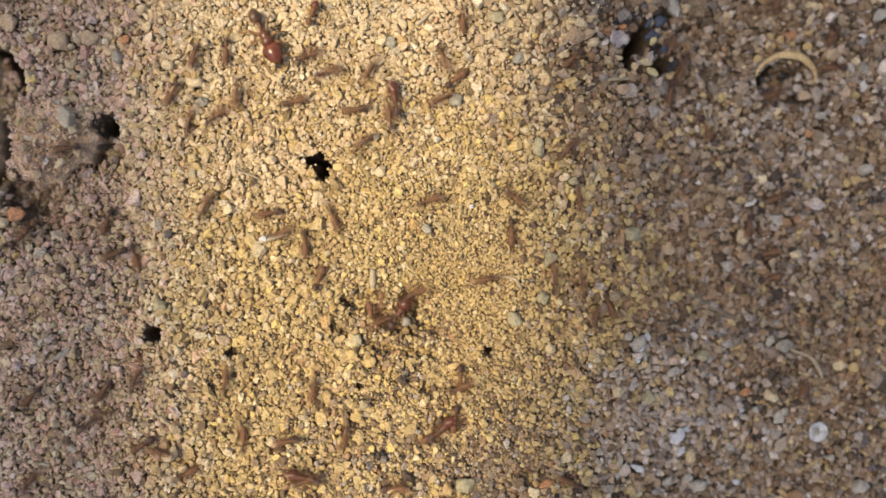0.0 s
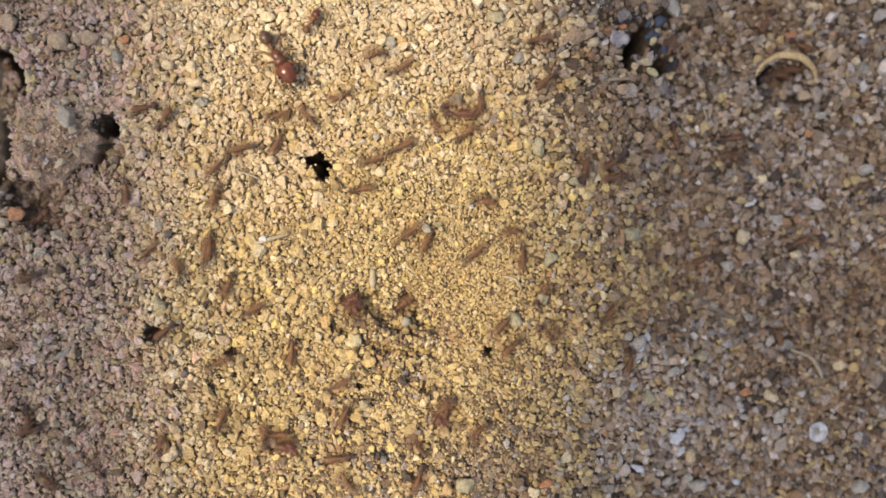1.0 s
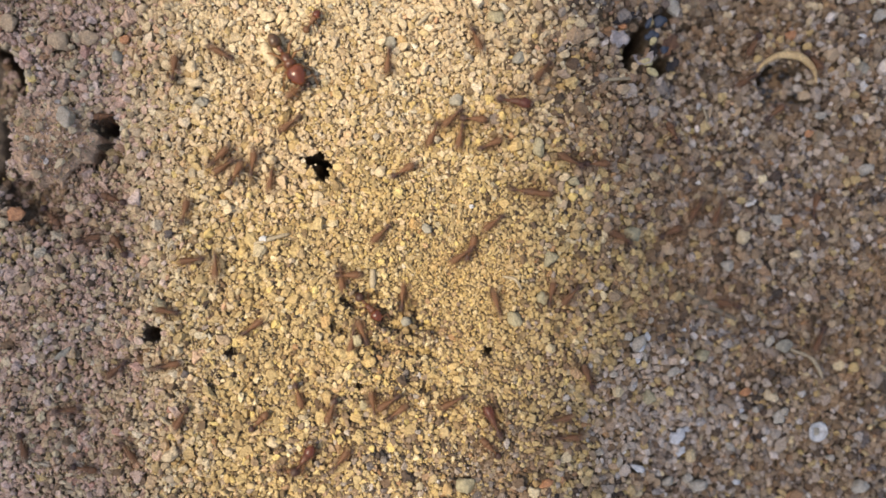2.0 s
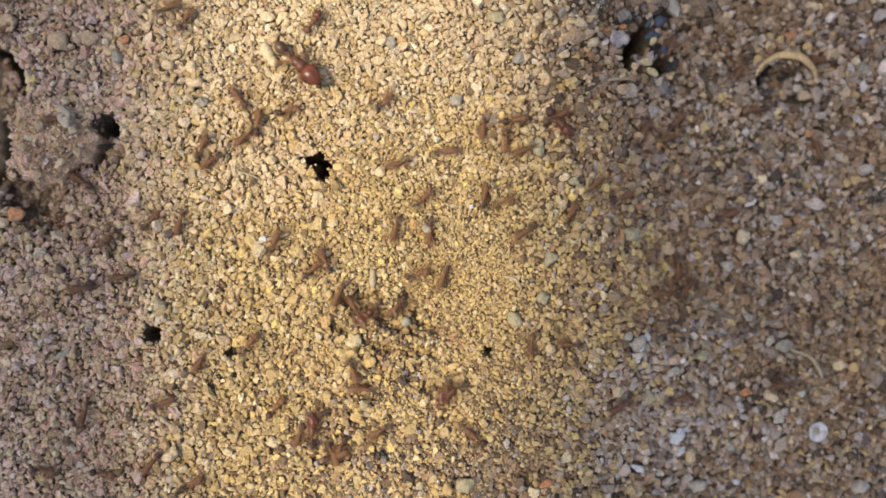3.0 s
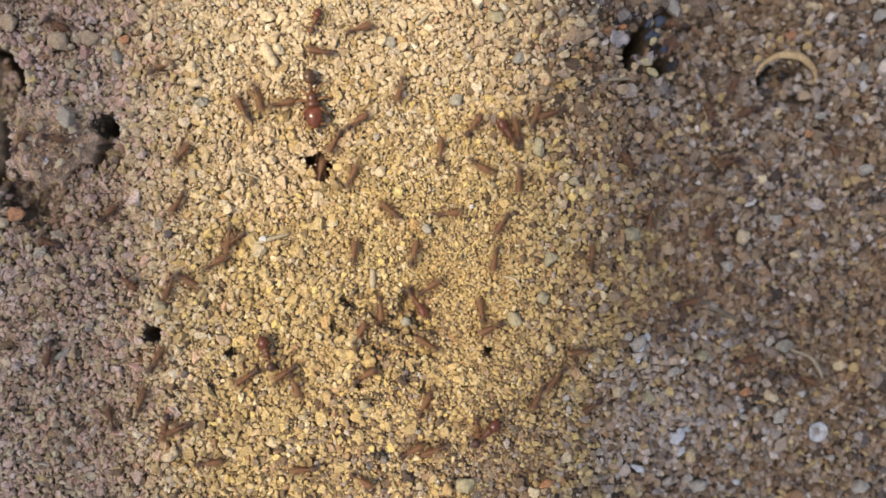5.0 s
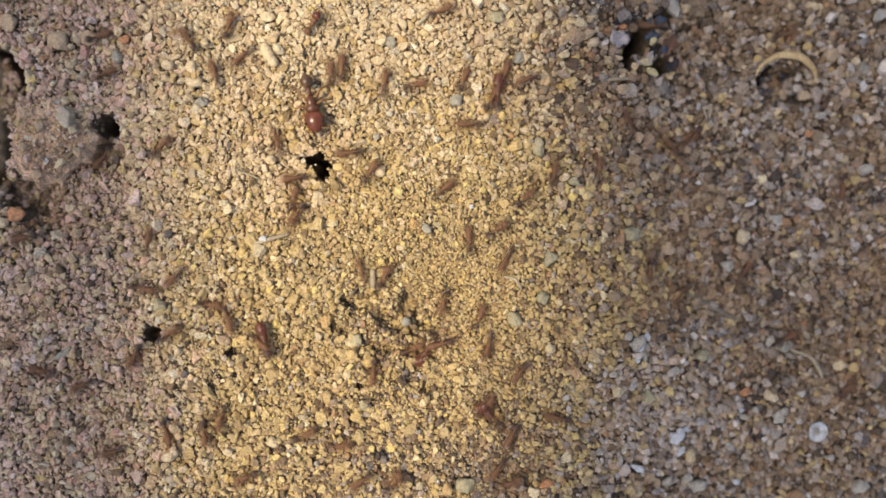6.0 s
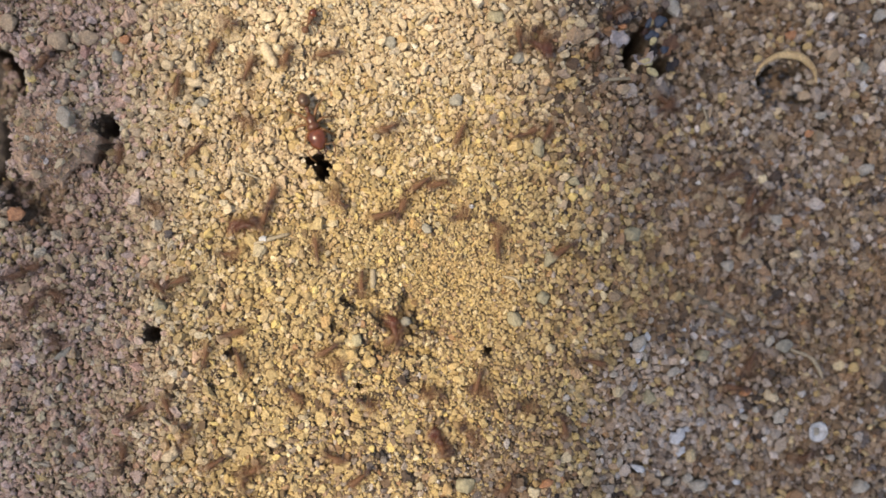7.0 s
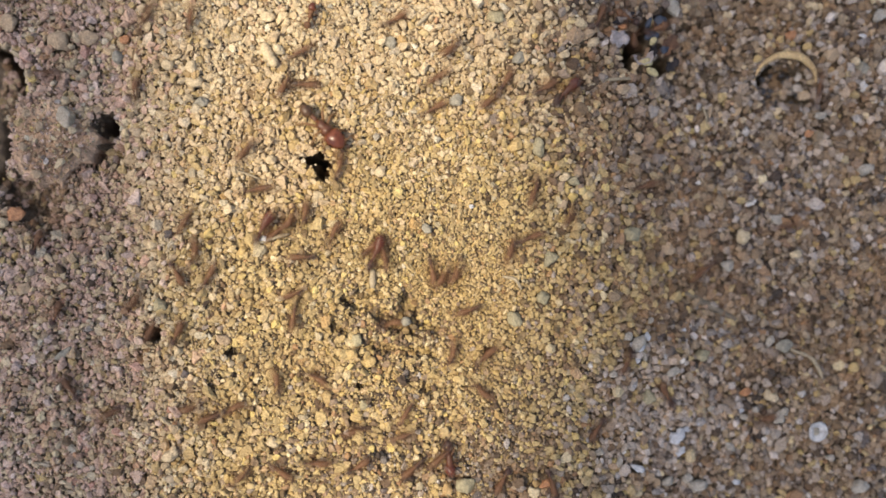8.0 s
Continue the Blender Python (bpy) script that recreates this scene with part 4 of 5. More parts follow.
def route_rows(points, step=0.1):
    """Poses along a smooth way through (seconds, x, y, heading), heading along it in between."""
    pts = list(points)
    if pts[0][0] > 0:
        t, x, y, a = pts[0]
        d = 3.0 * min(t, 2.5)
        pts.insert(0, (0.0, x - d * math.cos(radians(a)), y - d * math.sin(radians(a)), a))
    if pts[-1][0] < 8:
        t, x, y, a = pts[-1]
        d = 3.0 * min(8 - t, 2.5)
        pts.append((8.0, x + d * math.cos(radians(a)), y + d * math.sin(radians(a)), a))
    times = np.arange(0, 8 + step / 2, step)
    xs, ys, heads = [], [], []
    i = 0
    for t in times:
        while i < len(pts) - 2 and t > pts[i + 1][0] + 1e-6:
            i += 1
        (t0, x0, y0, a0), (t1, x1, y1, a1) = pts[i], pts[i + 1]
        dt = t1 - t0
        u = min(1.0, max(0.0, (t - t0) / dt))
        pull = 0.9 * math.hypot(x1 - x0, y1 - y0)
        v0 = (pull * math.cos(radians(a0)), pull * math.sin(radians(a0)))
        v1 = (pull * math.cos(radians(a1)), pull * math.sin(radians(a1)))
        h00, h10, h01, h11 = 2 * u ** 3 - 3 * u * u + 1, u ** 3 - 2 * u * u + u, 3 * u * u - 2 * u ** 3, u ** 3 - u * u
        xs.append(h00 * x0 + h10 * v0[0] + h01 * x1 + h11 * v1[0])
        ys.append(h00 * y0 + h10 * v0[1] + h01 * y1 + h11 * v1[1])
        d00, d10, d11 = 6 * u * u - 6 * u, 3 * u * u - 4 * u + 1, 3 * u * u - 2 * u
        vx, vy = d00 * (x0 - x1) + d10 * v0[0] + d11 * v1[0], d00 * (y0 - y1) + d10 * v0[1] + d11 * v1[1]
        heads.append(math.degrees(math.atan2(vy, vx)) if math.hypot(vx, vy) > 0.05 else a0)
    zs = stand_height(np.array(xs), np.array(ys))
    zs = np.convolve(np.pad(zs, 1, mode="edge"), [0.25, 0.5, 0.25], "valid")
    rows, a = [], heads[0]
    for t, x, y, z, target in zip(times, xs, ys, zs, heads):
        a += max(-70, min(70, turn_to(a, target)))
        rows.append((t, pose(x * MM, y * MM, z * MM, 0, 0, a)))
    return rows


def step_legs(ant, swing, beat, phase):
    """Tripod gait: each leg swings about its hip."""
    legs = [o for o in ant.children if o.name.startswith("leg")]
    for i, leg in enumerate(legs):
        rest = leg.matrix_basis.copy()
        side = 1 if i % 2 == 0 else -1
        tripod = 1 if i in (0, 3, 4) else -1
        rows = []
        for k in range(int(8 / beat) + 2):
            t = min(8.0, k * beat)
            a = swing * math.cos(math.pi * k + phase) * tripod * side
            rows.append((t, rest @ pose(0, 0, 0, 0, 0, a)))
        walk(leg, rows)

# the workers' ways: seconds, x, y (mm), heading
ROUTES = []
ROUTES.append(((1.0, 9.42, 15.25, -140), (1.5, 3.34, 13.47, -160), (3.0, -4.00, 7.65, -160), (3.5, -2.48, 11.60, 85), (4.5, -7.29, 17.53, -170), (6.0, -17.93, 17.27, -140), (6.5, -21.73, 10.94, 20), (7.0, -17.42, 16.01, 70), (7.5, -14.39, 21.32, -80), (8.0, -14.13, 14.74, -120)))
ROUTES.append(((0.0, -19.45, 17.78, -95), (0.5, -19.70, 14.74, -100), (1.0, -20.21, 7.40, -140), (1.5, -24.01, 0.56, 60), (3.0, -21.48, 9.17, 60), (3.5, -24.52, 5.37, -120), (4.0, -23.25, 10.18, 10), (4.5, -17.93, 12.21, 20), (6.0, -9.07, 16.26, 90), (6.5, -9.32, 19.30, 80), (7.0, -13.88, 17.27, -120), (7.5, -9.83, 19.05, 30), (8.0, -4.25, 20.56, 30)))
ROUTES.append(((0.5, 2.33, 16.26, 40), (1.5, 11.48, 18.59, -140), (3.0, 5.62, 9.67, -100), (3.5, 10.96, 14.26, -150), (4.5, 0.30, 10.18, -60), (6.0, 9.93, 6.64, 80), (6.5, 9.42, 14.74, 70), (7.0, 6.89, 18.79, 90), (7.5, 1.82, 21.93, -150), (8.0, 0.81, 18.03, -140)))
ROUTES.append(((0.0, -12.36, 0.56, -85), (0.5, -12.87, -3.24, -120), (1.0, -13.63, -9.32, -100), (3.0, -12.87, -16.66, -120), (3.5, -9.32, -15.65, 30), (4.0, -1.98, -12.11, 30), (4.5, 3.85, -8.81, 90), (6.0, 2.33, 0.81, 90), (6.5, 2.84, 4.61, 20), (7.0, 9.42, 10.44, 60), (7.5, 6.13, 18.54, -140), (8.0, 4.36, 13.47, -140)))
ROUTES.append(((0.0, -6.53, 16.01, -125), (0.5, -8.81, 7.90, -60), (1.0, -12.11, 11.95, 130), (1.5, -16.16, 14.74, 120), (3.0, -24.78, 21.58, 20), (4.0, -15.40, 21.58, 40), (4.5, -16.66, 16.77, -120), (6.0, -14.89, 9.42, 110), (6.5, -17.93, 17.27, 60), (7.0, -17.93, 11.45, 70), (7.5, -12.36, 15.75, -170), (8.0, -17.68, 8.91, -130)))
ROUTES.append(((0.0, -21.22, 3.85, 70), (0.5, -16.41, 8.91, 40), (1.0, -20.46, 4.61, -110), (1.5, -16.66, 8.91, -160), (3.0, -23.50, 2.33, -100), (3.5, -23.00, 7.90, 40), (4.0, -16.92, 15.25, 90), (4.5, -17.17, 9.42, 80), (6.0, -22.74, 18.79, 120), (6.5, -25.56, 11.21, 40), (7.0, -20.72, 17.78, 80), (7.5, -20.72, 10.43, 70), (8.0, -12.87, 17.53, 30)))
ROUTES.append(((0.0, -27.70, -11.66, 70), (0.5, -23.00, -5.52, -130), (3.0, -32.65, -14.88, -110), (3.5, -33.70, -16.44, 60), (4.0, -27.70, -12.68, 40), (4.5, -24.01, -4.00, 50), (6.0, -13.37, 4.61, 70), (6.5, -16.41, -0.20, -95), (7.0, -15.40, 4.61, 60), (7.5, -17.68, 11.19, 100), (8.0, -12.36, 14.74, 0)))
ROUTES.append(((0.0, -20.21, 11.95, 40), (0.5, -13.88, 13.22, 60), (1.0, -14.89, 9.67, -120), (1.5, -17.93, 4.86, 60), (3.0, -18.18, 13.47, 130), (4.0, -24.52, 18.29, -120), (4.5, -27.16, 14.04, 90), (6.0, -19.20, 20.06, 80), (6.5, -18.94, 18.29, 100), (7.0, -19.20, 20.31, -100), (7.5, -21.98, 12.71, -120), (8.0, -22.49, 20.56, 80)))
ROUTES.append(((0.0, -19.45, -11.85, 85), (0.5, -20.46, -6.03, 120), (1.0, -21.22, -0.46, 85), (1.5, -19.45, 4.61, 70), (3.5, -16.92, 13.22, 120), (4.0, -10.33, 11.95, 10), (4.5, -8.81, 18.03, 110), (6.0, -0.20, 21.32, 30), (6.5, -4.76, 16.01, -170), (7.0, -4.76, 10.94, -170), (7.5, -14.13, 8.41, -160), (8.0, -13.63, 2.84, -120)))
ROUTES.append(((0.0, -22.74, 11.45, 80), (0.5, -17.42, 17.02, 70), (1.0, -14.89, 11.95, 60), (1.5, -10.59, 15.75, -160), (3.0, -17.68, 10.18, -140), (3.5, -21.48, 7.40, -160), (4.0, -23.50, 3.60, -120), (4.5, -21.48, 7.14, -140), (6.0, -26.62, 0.56, 80), (6.5, -24.01, 9.42, 40), (7.0, -26.09, 3.86, 10), (7.5, -18.69, 7.90, 30), (8.0, -23.00, 2.58, -120)))
ROUTES.append(((0.0, -7.04, 9.67, -150), (0.5, -10.84, 4.61, 90), (1.5, -0.71, 10.94, 60), (3.0, -4.25, 1.82, -100), (3.5, -6.03, 9.42, 90), (4.0, -4.76, 12.97, -110), (4.5, -10.33, 9.93, 20), (6.0, -2.48, 14.74, 20), (6.5, -5.27, 8.91, -110), (7.0, -9.32, 4.36, 80), (7.5, -6.53, 9.17, 30), (8.0, -0.71, 12.71, 30)))
ROUTES.append(((0.0, -5.52, -6.53, -160), (0.5, -9.83, -12.11, 30), (1.0, -3.75, -5.01, 50), (1.5, -6.53, -10.84, 85), (3.0, -10.59, -0.96, 110), (3.5, -8.81, -5.77, 50), (4.0, -6.03, -1.22, 80), (4.5, -9.32, 2.58, 80), (6.0, -5.27, 14.74, 80), (6.5, -4.76, 20.56, -170), (7.0, -10.33, 17.53, -180), (7.5, -8.31, 11.45, -70), (8.0, -0.71, 15.25, 30)))
ROUTES.append(((0.0, -1.22, 4.36, 20), (0.5, 2.84, 4.20, -180), (1.5, -3.50, -5.01, -100), (3.0, -1.72, 4.61, 50), (3.5, -5.77, -2.48, 60), (4.5, 0.56, 5.88, 130), (6.0, 1.82, 15.25, 60), (6.5, -1.22, 10.43, -125), (7.0, 1.57, 3.09, 85), (7.5, 3.34, 10.18, 60), (8.0, 5.62, 14.99, 60)))
ROUTES.append(((0.5, 32.21, -2.34, 15), (1.0, 38.59, -4.20, -170), (3.0, 31.95, -12.70, -170), (4.5, 13.06, -4.54, 80), (6.0, 14.13, 7.22, 80), (6.5, 10.96, 2.08, -120), (7.0, 4.86, 0.05, 80), (7.5, 5.62, 7.40, -85), (8.0, 6.13, 0.05, -110)))
ROUTES.append(((0.0, -14.89, 1.32, 20), (0.5, -8.05, 6.64, 40), (1.5, 0.81, 11.45, 30), (3.0, -1.22, 1.57, -100), (3.5, 1.57, 7.14, 110), (6.0, 4.36, 13.47, 60), (6.5, 6.64, 16.77, 40), (7.0, 8.91, 19.30, -110), (7.5, 4.86, 14.23, -110), (8.0, 9.17, 14.49, 30)))
ROUTES.append(((0.0, -13.88, -17.17, -170), (0.5, -16.92, -19.70, -130), (1.0, -14.89, -16.66, 0), (1.5, -7.29, -16.66, 20), (3.0, 0.30, -12.61, -100), (3.5, -4.25, -19.20, 60), (4.0, -0.71, -10.59, 60), (4.5, -3.50, -3.50, 70), (6.0, 0.05, 5.37, 40), (6.5, 7.90, 11.19, 20), (7.0, 20.83, 13.20, 20), (7.5, 9.17, 11.95, -100), (8.0, 8.16, 5.12, -110)))
ROUTES.append(((0.0, -2.48, -4.00, 30), (0.5, 5.62, -3.75, 30), (1.0, 6.38, 1.57, -160), (1.5, 1.57, -1.98, 60), (3.5, 3.95, 6.89, 85), (4.0, 8.41, 10.94, 50), (4.5, 12.79, 13.81, -140), (6.0, 2.33, 11.19, -180), (6.5, -1.98, 8.41, 30), (7.0, 7.65, 10.43, 20), (7.5, 8.91, 13.22, -120), (8.0, 11.48, 3.10, -120)))
ROUTES.append(((0.0, 12.53, -3.00, -80), (0.5, 12.00, -10.63, 70), (1.5, 18.00, -1.51, 70), (3.0, 7.40, 1.57, -150), (3.5, 0.56, -0.86, 160), (4.0, -4.76, -4.00, -120), (4.5, -8.81, -10.08, 60), (6.0, -5.27, -2.48, 70), (6.5, -6.79, -6.03, -140), (7.0, -11.35, 0.05, 100), (7.5, -9.07, 6.13, 70), (8.0, -5.27, -0.46, -80)))
ROUTES.append(((0.0, -8.81, -16.66, -100), (0.5, -13.37, -20.72, 90), (1.0, -19.96, -15.40, 40), (1.5, -20.21, -8.56, 10), (3.0, -11.60, -1.72, 40), (3.5, -17.42, -2.74, 60), (4.0, -12.36, 0.56, 80), (4.5, -9.07, 9.93, 80), (6.0, -13.12, 3.09, -120), (6.5, -12.11, 4.86, -100), (7.0, -17.93, 2.33, -160), (7.5, -11.85, 4.10, -100), (8.0, -14.89, 1.57, -140)))
ROUTES.append(((0.5, -10.59, -1.22, 70), (1.0, -7.29, 5.37, 10), (3.0, 0.05, 8.66, 10), (3.5, 7.65, 8.91, 20), (4.0, 1.32, 5.88, -160), (4.5, -2.74, 2.08, 40), (6.0, 7.40, 4.61, 40), (6.5, 1.57, 2.84, -140), (7.0, -5.27, 3.09, -160), (7.5, -11.60, 2.58, -140), (8.0, -9.32, 7.40, 80)))
ROUTES.append(((0.0, -11.60, -12.61, -100), (0.5, -11.85, -18.69, 20), (1.0, -9.32, -12.11, 20), (1.5, -7.55, -4.51, -100), (3.0, -11.35, -15.40, -140), (3.5, -3.50, -13.37, 10), (4.0, -11.35, -13.63, 20), (6.0, -2.74, -9.07, 20), (6.5, -6.03, -2.48, 60), (7.0, -3.75, 3.60, 60), (7.5, -9.32, 0.30, -150), (8.0, -13.37, -4.00, -160)))
ROUTES.append(((0.0, 0.05, 17.27, -70), (0.5, 4.36, 14.74, -160), (1.0, -0.71, 11.19, 30), (3.5, 7.90, 12.21, 40), (4.0, 6.13, 5.62, 70), (6.0, 7.65, 15.25, -160), (6.5, 3.09, 9.17, -170), (7.0, -1.98, 5.88, -150), (7.5, -7.29, 0.81, -170), (8.0, -12.61, -0.71, -180)))
ROUTES.append(((0.0, -13.37, 13.22, 15), (1.0, -3.75, 16.26, 30), (1.5, 0.81, 20.56, 10), (3.0, 3.60, 10.94, -100), (3.5, 6.13, 5.37, -100), (4.0, 3.85, -2.48, -120), (4.5, 0.81, -8.31, -100), (6.0, -7.29, -1.98, 110), (6.5, -6.79, 6.13, -100), (7.0, -7.29, -2.99, -100), (7.5, -3.24, 2.58, 80), (8.0, 1.32, -1.98, -120)))
ROUTES.append(((0.0, 1.82, 20.56, -95), (1.0, 3.34, 13.22, -90), (1.5, 1.32, 8.16, 20), (3.0, 10.19, 11.96, 20), (3.5, 15.77, 16.02, -140), (4.0, 9.17, 11.95, -80), (4.5, 6.89, 8.16, 80), (6.0, 5.62, 15.75, 80), (6.5, 6.13, 18.54, -150), (7.0, 1.57, 10.43, -120), (7.5, -0.96, 2.84, -120), (8.0, 0.05, -2.48, -130)))
ROUTES.append(((0.5, 0.81, -16.66, -100), (1.0, -2.23, -20.72, -100), (1.5, -4.76, -17.68, 130), (3.0, -8.05, -5.27, 120), (3.5, -11.09, -2.48, 30), (4.0, -4.76, 1.32, 30), (4.5, 5.12, 3.60, 10), (6.0, 0.05, -4.76, -105), (6.5, 2.08, 1.82, 90), (7.0, -0.20, 5.88, -170), (7.5, -1.98, 2.08, -100), (8.0, -0.96, -1.98, -80)))
ROUTES.append(((0.0, 11.48, 9.19, -140), (0.5, 8.41, 2.08, 20), (1.0, 12.79, 7.19, 80), (1.5, 7.14, 4.36, -140), (3.0, 0.05, -2.48, -110), (3.5, -4.25, -4.51, -160), (4.0, -10.59, -2.23, 30), (4.5, -4.25, 1.57, 20), (6.0, -13.37, 6.38, -170), (6.5, -18.44, 4.86, -140), (7.0, -19.20, -0.46, 50), (7.5, -12.36, 0.56, -120), (8.0, -13.37, -6.03, -100)))
ROUTES.append(((0.0, -15.65, 3.19, -170), (1.0, -19.20, -3.24, -110), (1.5, -19.96, 2.84, -100), (3.0, -21.73, -10.08, -120), (3.5, -28.25, -12.70, 40), (4.0, -22.49, -7.04, 20), (4.5, -27.70, -13.19, 50), (6.0, -20.97, -5.01, 0), (6.5, -25.00, -6.30, -130), (7.0, -24.01, -2.99, 20), (7.5, -18.94, -2.48, -150), (8.0, -26.09, -7.05, -120)))
ROUTES.append(((0.0, -4.76, 11.70, 100), (0.5, -4.25, 16.01, 80), (1.0, 0.81, 12.97, 120), (1.5, -4.51, 20.06, -100), (3.0, -5.27, 13.22, 85), (4.0, 1.57, 21.73, 10), (4.5, -3.50, 18.03, -80), (6.0, -8.31, 8.66, -170), (6.5, -15.90, 7.65, -120), (7.0, -15.90, 3.09, -120), (7.5, -15.40, -2.48, 90), (8.0, -12.36, 3.09, 80)))
ROUTES.append(((0.0, -7.80, 12.46, -170), (0.5, -12.87, 11.95, -130), (1.0, -17.93, 9.07, -170), (1.5, -22.74, 5.62, 40), (3.0, -13.88, 12.46, 10), (3.5, -18.69, 15.25, -60), (4.5, -18.44, 4.36, -100), (6.0, -19.20, -6.28, -70), (6.5, -22.49, -12.61, -120), (7.0, -18.94, -7.55, 10), (7.5, -12.36, -2.48, 10), (8.0, -6.53, 0.05, 40)))
ROUTES.append(((0.0, 31.42, 14.67, -160), (0.5, 24.75, 12.80, 30), (1.0, 31.68, 16.53, 10), (1.5, 27.43, 6.96, -120), (3.0, 22.81, -3.65, -120), (3.5, 16.32, -4.08, -170), (4.0, 7.65, -4.25, -110), (6.0, -0.20, -8.56, -165), (6.5, -4.76, -10.08, -160), (7.0, -9.32, -10.84, 30), (7.5, -7.29, -4.51, 110), (8.0, -9.83, 1.32, 60)))
ROUTES.append(((0.0, -9.83, 2.84, -70), (0.5, -8.31, -2.99, -100), (1.0, -8.31, -5.27, 100), (1.5, -9.83, 1.32, -70), (3.0, -8.05, -10.84, -70), (4.0, -11.35, -1.47, 120), (4.5, -4.76, -5.01, 10), (6.0, 4.86, 1.82, 40), (6.5, 1.82, -1.22, 60), (7.0, 4.86, 2.08, -110), (7.5, 2.33, -2.23, 20), (8.0, 7.90, 1.06, 20)))
ROUTES.append(((0.5, -6.79, -4.51, 100), (1.5, 3.85, 5.12, 20), (3.0, 13.59, 5.67, 50), (3.5, 21.96, 11.67, 30), (4.0, 27.43, 13.34, -130), (4.5, 19.69, 5.29, -120), (6.0, 19.13, -2.04, -100), (6.5, 14.13, 3.12, -110), (7.0, 10.96, 0.05, -150), (7.5, 7.90, -2.99, -170), (8.0, 2.33, -5.52, -160)))
ROUTES.append(((0.0, 13.86, -6.34, 90), (0.5, 18.00, -2.03, 80), (1.0, 15.77, 6.49, -170), (3.0, 7.40, 8.91, -160), (3.5, 3.34, 4.61, 10), (4.0, 8.16, 7.14, -100), (4.5, 6.13, 2.08, -140), (6.0, 4.10, -8.56, -100), (6.5, -2.74, -9.07, -170), (7.0, -6.79, -14.13, 40), (7.5, -0.20, -7.55, 0), (8.0, 3.34, -12.61, -40)))
ROUTES.append(((0.0, 9.93, -2.48, 90), (0.5, 6.89, 4.61, -80), (1.5, 6.13, -6.03, -110), (3.0, 5.37, 4.10, 20), (3.5, 8.16, 10.69, -160), (4.0, 4.86, 4.10, -140), (4.5, 7.40, 9.67, -110), (6.0, 5.62, -0.96, -120), (6.5, 0.81, -9.07, -120), (7.0, -0.96, -13.12, 70), (7.5, 2.84, -9.07, -150), (8.0, -3.24, -14.64, -120)))
ROUTES.append(((0.0, -0.20, 13.47, -160), (0.5, -5.01, 10.18, 20), (1.0, 2.08, 10.43, 50), (1.5, 4.86, 4.61, 30), (3.0, 16.32, 4.70, 30), (3.5, 13.86, 1.07, -110), (4.0, 10.96, -1.98, -120), (4.5, 9.93, -10.08, -110), (6.0, 4.86, -19.70, -120), (6.5, 3.34, -13.63, 80), (7.0, 2.33, -16.66, 60), (7.5, 6.38, -10.33, -140), (8.0, -3.50, -16.66, -160)))
ROUTES.append(((0.0, -30.74, -12.78, -125), (1.5, -38.34, -16.18, 40), (3.0, -25.30, -13.89, 20), (3.5, -20.97, -10.08, 60), (4.0, -13.63, -9.57, -60), (4.5, -8.31, -4.00, 80), (6.0, -6.53, 6.89, 60), (6.5, -8.56, 0.05, -80), (7.0, -4.25, -7.80, -140), (7.5, -6.79, -12.61, 60), (8.0, -4.76, -6.79, 10)))
ROUTES.append(((0.0, -0.96, -16.66, -150), (1.5, -13.37, -19.70, -160), (4.0, -4.76, -16.92, 20), (4.5, -9.83, -19.20, -160), (6.0, -17.68, -20.46, -160), (6.5, -11.09, -19.20, -140), (7.0, -17.93, -20.72, 40), (7.5, -14.64, -12.87, 80), (8.0, -17.93, -20.21, -140)))
ROUTES.append(((0.0, -5.52, -4.25, -90), (0.5, -7.29, -10.08, -85), (1.5, -10.59, -19.70, -90), (3.0, -7.04, -12.61, -180), (3.5, -13.37, -12.11, 60), (4.5, -6.28, -2.74, -60), (6.0, -6.28, -11.09, -100), (6.5, -4.25, -4.51, -160), (7.0, -10.33, -9.07, -150), (7.5, -14.39, -11.09, -140), (8.0, -20.97, -15.15, -160)))
ROUTES.append(((0.0, -3.75, -5.27, 45), (1.0, 3.60, 4.25, 0), (1.5, -2.99, 2.84, -170), (3.0, -9.32, -4.00, -120), (3.5, -12.36, -10.33, -160), (4.0, -16.92, -13.12, -150), (4.5, -22.24, -18.18, -120), (6.0, -12.36, -16.66, 20), (6.5, -17.93, -15.15, -180), (7.0, -23.00, -16.66, 10), (7.5, -17.93, -12.61, 30), (8.0, -11.35, -11.60, -30)))
ROUTES.append(((0.0, -10.33, 15.85, 20), (0.5, -5.01, 13.22, -50), (1.0, -6.03, 17.53, -110), (1.5, -12.11, 13.98, -90), (3.0, -20.72, 7.90, -150), (3.5, -14.39, 9.93, 10), (4.0, -20.21, 5.88, -140), (4.5, -23.50, -0.20, -100), (6.0, -27.70, -9.63, -120), (6.5, -23.50, -5.01, 80), (7.0, -18.18, -10.08, -80), (7.5, -16.41, -16.16, -100), (8.0, -11.35, -19.20, 0)))
ROUTES.append(((0.0, 3.85, -2.74, -170), (0.5, -2.48, -4.00, 10), (1.5, 4.61, 1.57, -140), (3.0, -4.25, -5.27, -130), (3.5, -2.23, -0.71, 110), (4.0, -7.29, -4.51, -160), (4.5, -12.36, -8.81, -95), (6.0, -19.96, -15.15, -110), (6.5, -16.16, -7.80, 80), (7.0, -13.37, -13.12, -30), (7.5, -18.94, -16.66, 60), (8.0, -14.89, -12.11, 100)))
